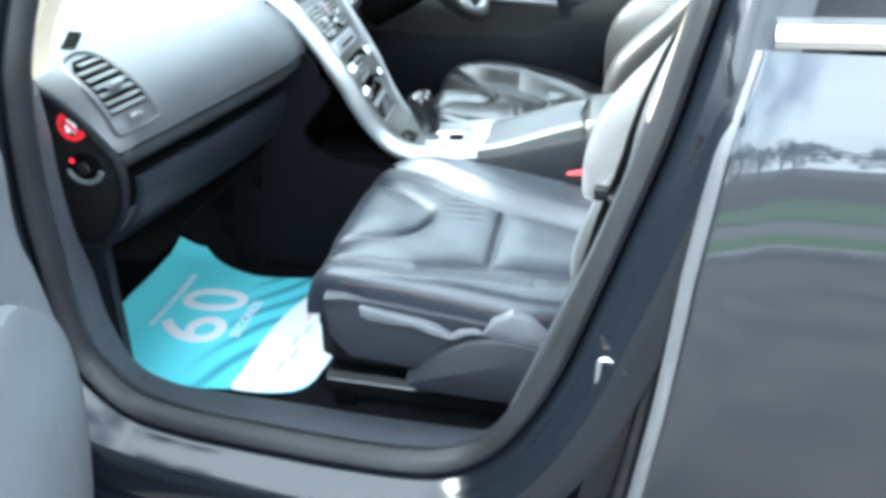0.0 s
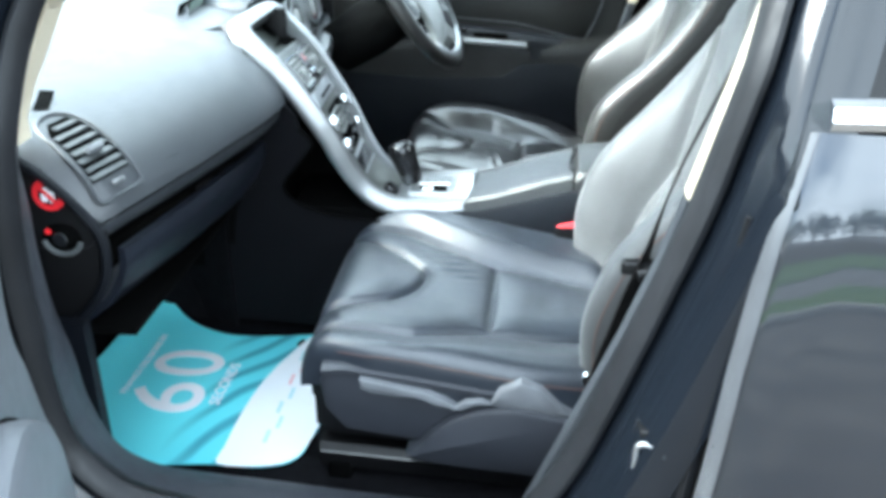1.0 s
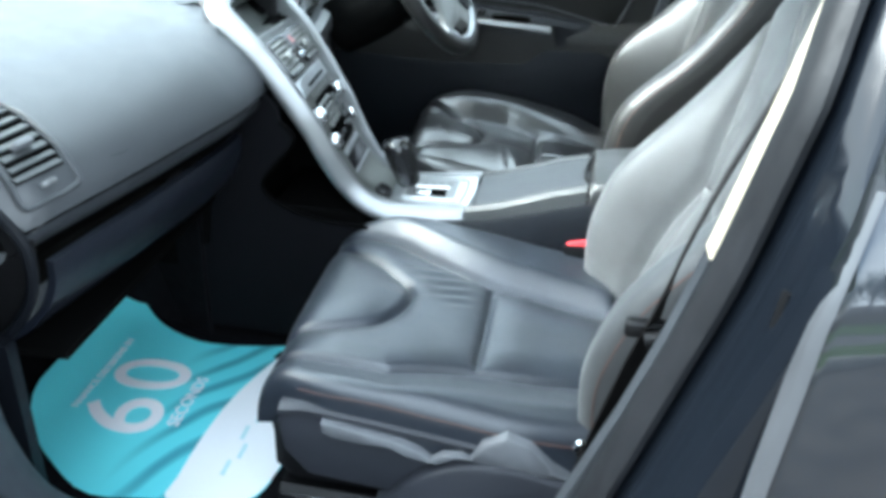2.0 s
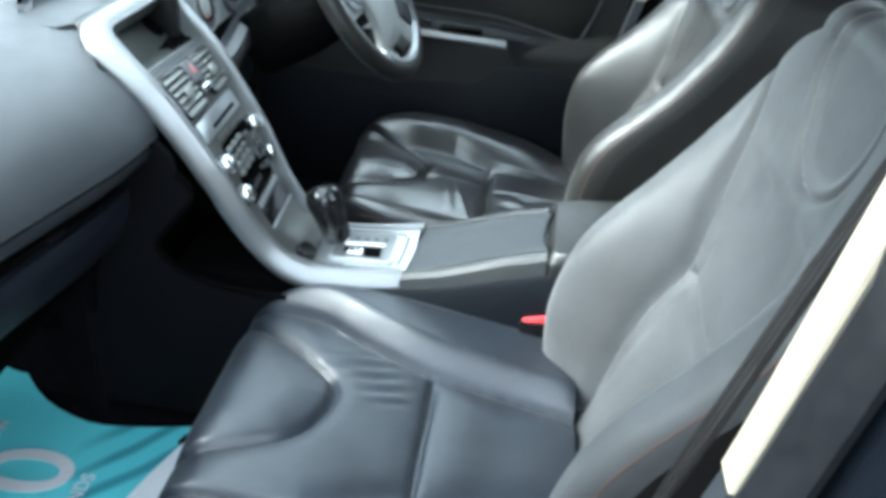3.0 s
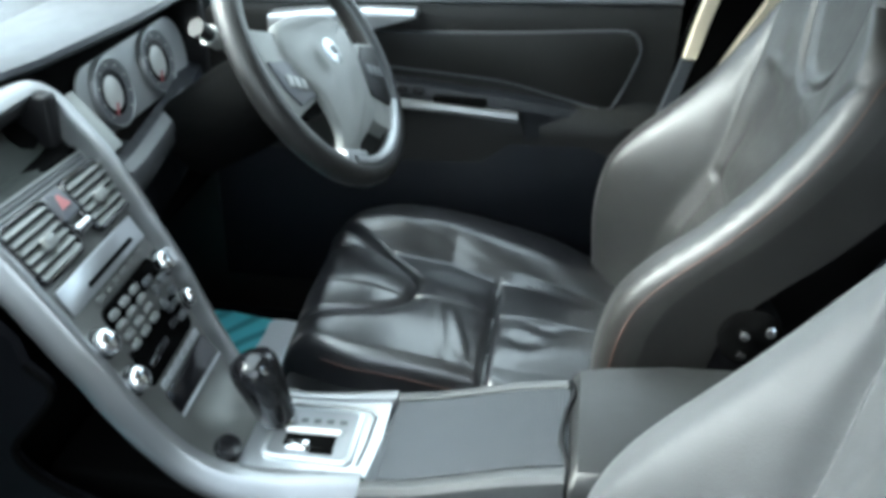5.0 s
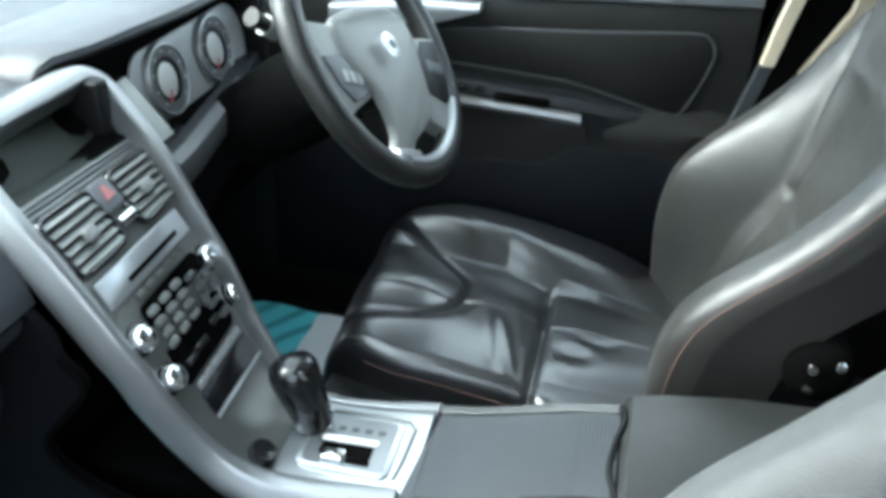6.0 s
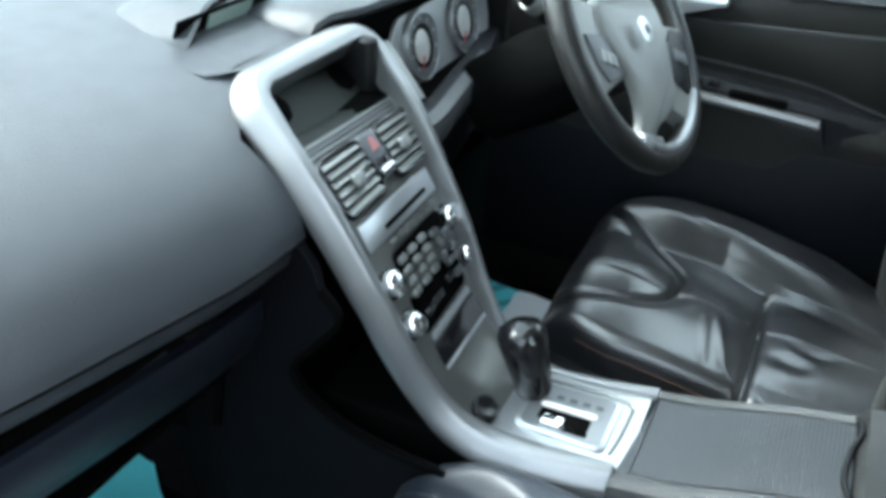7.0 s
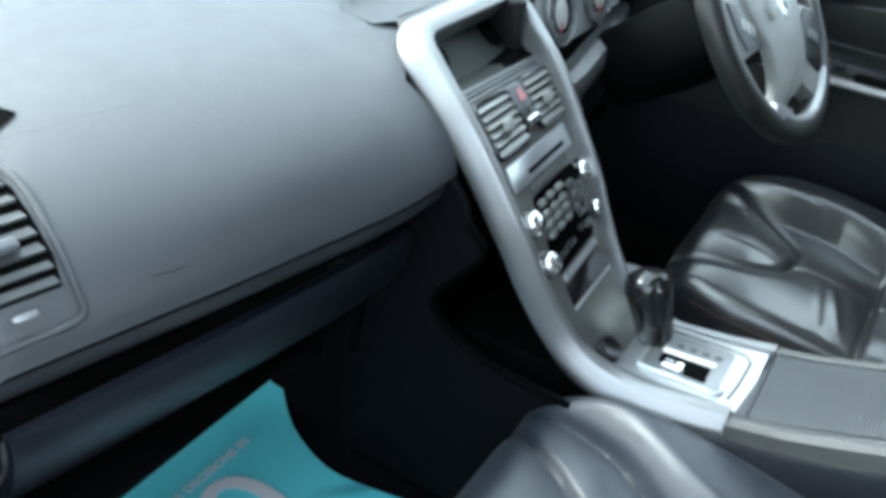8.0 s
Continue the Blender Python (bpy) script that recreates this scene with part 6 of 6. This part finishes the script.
def seat(label, yc, dx, out, used):
    s = thing("front_seat", label, "car seat", "front seats")
    s.location = (dx, yc, 0)
    x, v, z = cushion_surface(used)
    part("seat_cushion", sheet(x, v, z), leather_worn_dim if used else leather, s, "creased glossy black leather cushion" if used else "padded black leather cushion")
    part("cushion_base", loft([[Vector((xx, sy * (0.235 - ins), zz)) for sy, zz in ((-1, 0.53), (-1, 0.60), (-1, 0.645), (1, 0.645), (1, 0.60), (1, 0.53))] for xx, ins in ((0.06, 0.03), (0.10, 0.006), (0.30, 0.0), (0.53, 0.01))]), plastic_black, s)
    # cushion piping along the lower seam on both flanks and the front
    j = [int(169 * f) for f in (0.049 + 0.016 * used, 0.951)]
    for jj in j:
        part("stitching", tube([(x[i, jj], v[i, jj] * 1.006, z[i, jj]) for i in range(30, 150, 2)], 0.0009, 5), thread, s, "orange-brown stitching")
    part("stitching", tube([(x[7, k] - 0.001, v[7, k], z[7, k]) for k in range(14, 156, 2)], 0.0009, 5), thread, s, "orange-brown stitching")
    x, v, z = back_surface(used)
    # passenger backrest gets the paler base for the daylight on it
    bk = part("backrest", sheet(x, v, z, 5, 165), leather_back_dim if used else leather_back_lit, s, "deeply bolstered black leather backrest")
    # flanks are split off so a darker leather carries their shade
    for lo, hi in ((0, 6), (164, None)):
        part("side_flank", sheet(x, v, z, lo, hi), leather_dark, bk, "leather flank, darker for the shade on it")
    for jj in (int(169 * 0.050), int(169 * 0.950)):
        part("stitching", tube([(x[i, jj] - 0.001, v[i, jj], z[i, jj]) for i in range(7, 152, 2)], 0.0010, 5), thread, bk, "orange-brown stitching")
        part("stitching", tube([(x[i, jj] + 0.012, v[i, jj] + 0.001 * (1 if v[i, jj] > 0 else -1), z[i, jj] - 0.002) for i in range(7, 152, 2)], 0.0008, 5), thread, bk, "orange-brown stitching")
    rows = []
    for i in list(range(0, 169, 6)) + [169]:
        l, r = Vector((x[i, 0], v[i, 0], z[i, 0])), Vector((x[i, -1], v[i, -1], z[i, -1]))
        rows.append([l.lerp(r, k / 8) + Vector((0.022 * math.sin(math.pi * k / 8), 0, 0)) for k in range(9)])
    part("back_panel", loft(rows, False, False), plastic_black, bk)
    # head restraint
    hr = []
    for zz, w, d0, d1 in ((1.288, 0.085, 0.770, 0.820), (1.303, 0.118, 0.753, 0.837), (1.36, 0.132, 0.747, 0.847), (1.42, 0.130, 0.753, 0.845), (1.46, 0.112, 0.767, 0.835), (1.472, 0.07, 0.780, 0.820)):
        cx, hd = (d0 + d1) / 2, (d1 - d0) / 2
        hr.append([Vector((cx + hd * math.copysign(abs(math.cos(t)) ** 0.6, math.cos(t)), w * math.copysign(abs(math.sin(t)) ** 0.6, math.sin(t)), zz)) for t in [2 * math.pi * k / 28 for k in range(28)]])
    part("headrest", loft(hr), leather_dark, s, "black leather headrest")
    for sy in (-0.05, 0.05):
        part("headrest_post", tube([(0.785, sy, 1.20), (0.795, sy, 1.305)], 0.007, 10), chrome, s)
    # outboard side: moulded covers, lever, recliner
    oy = lambda d: out * d
    c1 = [(0.078, 0.640), (0.088, 0.668), (0.12, 0.676), (0.22, 0.666), (0.34, 0.650), (0.40, 0.640), (0.40, 0.545), (0.25, 0.535), (0.12, 0.548), (0.085, 0.59)]
    cover = part("side_cover", prism(c1, lambda a, c, h: Vector((a, oy(0.205 + h), c)), 0.036, 0.006), seat_plastic, s, "dark moulded side cover")
    part("cover_ledge", loft([[Vector((a, oy(b), c + zz)) for b, zz in ((0.236, -0.010), (0.248, -0.006), (0.250, 0.004), (0.240, 0.010), (0.225, 0.010))] for a, c in ((0.084, 0.664), (0.12, 0.670), (0.22, 0.660), (0.34, 0.644), (0.40, 0.636))]), seat_plastic, cover)
    c2 = [(0.232, 0.515), (0.245, 0.545), (0.272, 0.578), (0.305, 0.604), (0.345, 0.622), (0.40, 0.628), (0.47, 0.616), (0.535, 0.598), (0.55, 0.505), (0.40, 0.500)]
    part("rear_cover", prism([(p.x, p.y) for p in catmull([(a, c, 0) for a, c in c2], 4, True)], lambda a, c, h: Vector((a, oy(0.215 + h), c)), 0.052, 0.010), seat_plastic, s, "dark rounded recliner cover")
    c3 = [(0.355, 0.628), (0.372, 0.660), (0.405, 0.676), (0.440, 0.664), (0.47, 0.632), (0.50, 0.612), (0.43, 0.612)]
    part("recliner_tab", prism(c3, lambda a, c, h: Vector((a, oy(0.222 + h), c)), 0.036, 0.008), pale_rub, s, "pale worn recliner tab")
    lv = [(0.148, 0.664), (0.150, 0.647), (0.165, 0.640), (0.20, 0.636), (0.24, 0.636), (0.27, 0.630), (0.295, 0.618), (0.306, 0.622), (0.285, 0.636), (0.26, 0.646), (0.22, 0.652), (0.18, 0.660)]
    part("height_lever", prism(lv, lambda a, c, h: Vector((a, oy(0.246 + h), c)), 0.016, 0.004), pale_rub, s, "pale grey height lever")
    tab = [(0.300, 0.622), (0.318, 0.636), (0.345, 0.640), (0.360, 0.632), (0.335, 0.630), (0.312, 0.616)]
    part("lever_end", prism(tab, lambda a, c, h: Vector((a, oy(0.250 + h), c)), 0.012, 0.004), pale_rub, s)
    part("front_knob", lathe([(0.0, 0.0), (0.022, 0.0), (0.026, 0.006), (0.026, 0.018), (0.02, 0.024), (0.0, 0.026)], Matrix.Translation((0.072, oy(0.16), 0.580)) @ Matrix.Rotation(radians(-90), 4, "Y"), 20), plastic_black, s)
    for sy in (-0.19, 0.19):
        r = part("seat_rail", loft([[Vector((xx, sy + b, 0.470 - 0.04 * (xx - 0.07) + c)) for b, c in ((-0.026, -0.02), (-0.026, 0.012), (-0.016, 0.022), (0.016, 0.022), (0.026, 0.012), (0.026, -0.02))] for xx in (0.065, 0.075, 0.3, 0.62)]), plastic_black, s, "black steel seat rail")
        part("rail_edge", tube([(0.068, sy - 0.027, 0.480), (0.3, sy - 0.027, 0.471), (0.60, sy - 0.027, 0.459)], 0.003, 6), gloss_black, r)
        for xx in (0.10, 0.56):
            part("rail_foot", block(xx - 0.02, sy - 0.03, 0.40, xx + 0.02, sy + 0.03, 0.46, 0.005), soft_black, s)
    # round recliner drive on the inner flank
    for a, c in ((0.655, 0.868), (0.682, 0.876), (0.656, 0.840)):
        part("rivet", lathe([(0.0, 0.0), (0.0065, 0.0), (0.0055, 0.004), (0.0, 0.005)], Matrix.Translation((a, -oy(0.262), c)) @ Matrix.Rotation(radians(90 * out), 4, "X"), 12), chrome, s)
    part("recliner_disc", lathe([(0.0, -0.04), (0.038, -0.04), (0.038, -0.006), (0.030, 0.0), (0.0, 0.0)], Matrix.Translation((0.665, -oy(0.258), 0.858)) @ Matrix.Rotation(radians(90 * out), 4, "X"), 24), soft_black, s)
    return s


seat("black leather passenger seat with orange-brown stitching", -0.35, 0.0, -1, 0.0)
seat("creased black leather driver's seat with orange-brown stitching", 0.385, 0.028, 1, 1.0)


def buckle(yc, dx):
    b = thing("belt_buckle", "seat belt buckle with a red release button", "belt buckle", "belt buckles")
    b.location = (dx, yc, 0)
    part("stem", block(0.50, -0.010, 0.46, 0.525, 0.010, 0.70, 0.004), soft_black, b)
    part("body", loft([[Vector((0.492 + dxx * w, dyy * 0.014, z)) for dxx, dyy in ((-1, -0.8), (-0.8, -1), (0.8, -1), (1, -0.8), (1, 0.8), (0.8, 1), (-0.8, 1), (-1, 0.8))] for z, w in ((0.64, 0.02), (0.66, 0.027), (0.715, 0.030), (0.722, 0.028))]), plastic_black, b)
    part("release_button", loft([[Vector((0.488 + dxx * w, dyy * 0.011, z + 0.006 * dxx)) for dxx, dyy in ((-1, -0.8), (-0.8, -1), (0.8, -1), (1, -0.8), (1, 0.8), (0.8, 1), (-0.8, 1), (-1, 0.8))] for z, w in ((0.716, 0.024), (0.725, 0.024), (0.730, 0.020))]), red_plastic, b, "red release button")


buckle(-0.108, -0.005)


def seat_belt():
    b = thing("seat_belt", "black seat belt hanging down the centre pillar", "seat belt")
    pts = catmull([(0.705, -0.690, 1.42), (0.657, -0.720, 1.30), (0.612, -0.747, 1.20), (0.572, -0.768, 1.10), (0.553, -0.748, 1.0), (0.535, -0.730, 0.90), (0.515, -0.712, 0.80), (0.49, -0.690, 0.66)], 8)
    rings = []
    for i, p in enumerate(pts):
        t = (pts[min(i + 1, len(pts) - 1)] - pts[max(i - 1, 0)]).normalized()
        face = Vector((0.26, 0.97, 0)).lerp(Vector((0.60, 0.80, 0)), step(1.05, 0.90, p.z)).normalized()
        side = face - t * t.dot(face)
        side.normalize()
        nrm = t.cross(side)
        rings.append([p + side * s * 0.0235 + nrm * h * 0.0009 for s, h in ((-1, -1), (1, -1), (1, 1), (-1, 1))])
    web = part("webbing", loft(rings), webbing, b)
    for f in (0.24, 0.5, 0.76):
        part("rib", tube([r[0].lerp(r[1], f) for r in rings], 0.0016, 6), webbing_rib, web)
    part("stop_button", tube([(0.540, -0.762, 0.960), (0.585, -0.760, 0.970)], 0.010, 10), plastic_black, b)
    part("tongue", block(0.520, -0.752, 0.952, 0.566, -0.735, 0.972, 0.005), plastic_black, b)
    part("anchor", lathe([(0.0, 0.0), (0.011, 0.0), (0.010, 0.006), (0.0, 0.008)], Matrix.Translation((0.498, -0.700, 0.758)) @ Matrix.Rotation(radians(90), 4, "X"), 12), chrome, b)


seat_belt()


# ---------------------------------------------------------------- paper floor mats
MAT = [(-0.450, -0.010), (-0.462, -0.18), (-0.466, -0.345), (-0.42, -0.45), (-0.335, -0.530), (-0.245, -0.582), (-0.14, -0.574), (-0.045, -0.570), (0.005, -0.545), (0.025, -0.49), (0.034, -0.36), (0.03, -0.20), (0.0, -0.12), (-0.068, -0.118), (-0.16, -0.138), (-0.245, -0.146), (-0.335, -0.112), (-0.40, -0.06)]
WHITE = [(-0.121, -0.5725), (-0.045, -0.5685), (0.004, -0.5435), (0.0235, -0.489), (0.0325, -0.36), (0.0285, -0.20), (-0.001, -0.122), (-0.05, -0.119), (-0.075, -0.17), (-0.098, -0.25), (-0.115, -0.34), (-0.124, -0.44), (-0.124, -0.52)]


def sheet_from(outline, z, rise, mat, name, parent, label=""):
    """A thin paper sheet of that outline, slightly wavy."""
    bm = bmesh.new()
    vs = [bm.verts.new((x, y, 0)) for x, y in [(p.x, p.y) for p in catmull([(x, y, 0) for x, y in outline], 3, True)]]
    f = bm.faces.new(vs)
    bmesh.ops.triangulate(bm, faces=[f])
    for k in range(3):
        bmesh.ops.subdivide_edges(bm, edges=[e for e in bm.edges if e.calc_length() > 0.03], cuts=1, use_grid_fill=False)
        bmesh.ops.triangulate(bm, faces=bm.faces[:])
    for v in bm.verts:
        x, y = v.co.x, v.co.y
        v.co.z = z + rise + mat_rise(x, y)
    return part(name, slab(bm, -0.0007), mat, parent, label)


def mat_rise(x, y):
    return 0.004 * math.sin(x * 11 + y * 5) + 0.003 * math.sin(y * 17 - x * 6) + 0.06 * step(-0.40, -0.47, x) * 0.3 + 0.03 * step(-0.12, -0.02, y)


def floor_mat():
    m = thing("floor_mat", "teal and white printed paper floor mat on the carpet", "floor mat", "paper mats")
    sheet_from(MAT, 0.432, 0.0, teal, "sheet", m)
    sheet_from(WHITE, 0.432, 0.0016, white_paper, "white_part", m, "white lower part of the print")
    T = lambda x, y, z: Matrix.Translation((x, y, z)) @ Matrix.Rotation(radians(90), 4, "Z")
    for me_ob in (lettering("6", 0.205, T(-0.272, -0.398, 0.4355), white_print, m, "digit", bold=0.0012, width=1.05),
                  lettering("0", 0.205, T(-0.272, -0.276, 0.4355), white_print, m, "digit", bold=0.0012, width=1.05),
                  lettering("SECONDS", 0.031, T(-0.182, -0.338, 0.4355), white_print, m, width=1.05),
                  lettering("FINANCE DECISIONS IN", 0.0205, T(-0.372, -0.285, 0.4355), white_print, m, width=1.0)):
        for v in me_ob.data.vertices:
            v.co.z += mat_rise(v.co.x, v.co.y) + 0.0002
    for k in range(7):
        part("small_print", block(-0.060 + 0.012 * (k % 2), -0.50 + 0.045 * k, 0.4352 + mat_rise(-0.05, -0.5 + 0.045 * k) , -0.053 + 0.012 * (k % 2), -0.465 + 0.045 * k, 0.4362 + mat_rise(-0.05, -0.5 + 0.045 * k), 0), faint_pink if k in (4, 5) else faint_teal, m)
    d = thing("floor_mat", "teal printed paper mat in the driver's footwell", "floor mat", "paper mats")
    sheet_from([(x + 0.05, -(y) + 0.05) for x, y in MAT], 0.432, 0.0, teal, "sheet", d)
    sheet_from([(x + 0.05, -(y) + 0.05) for x, y in WHITE], 0.432, 0.0016, white_paper, "white_part", d, "white lower part of the print")


floor_mat()


# ---------------------------------------------------------------- rear bench
def rear_bench():
    b = thing("rear_bench", "black leather rear bench seat", "car seat")
    part("seat_cushion", loft([[Vector((x, y, z)) for x, z in ((1.02, 0.50), (1.0, 0.62), (1.03, 0.69), (1.10, 0.71), (1.30, 0.69), (1.50, 0.67), (1.50, 0.45))] for y in (-0.62, -0.60, -0.3, 0.03, 0.36, 0.66, 0.68)]), leather, b)
    part("backrest", loft([[Vector((x, y, z)) for x, z in ((1.46, 0.66), (1.44, 0.75), (1.50, 1.0), (1.56, 1.22), (1.60, 1.25), (1.66, 1.22), (1.60, 0.66))] for y in (-0.62, -0.60, -0.3, 0.03, 0.36, 0.66, 0.68)]), leather, b)


rear_bench()
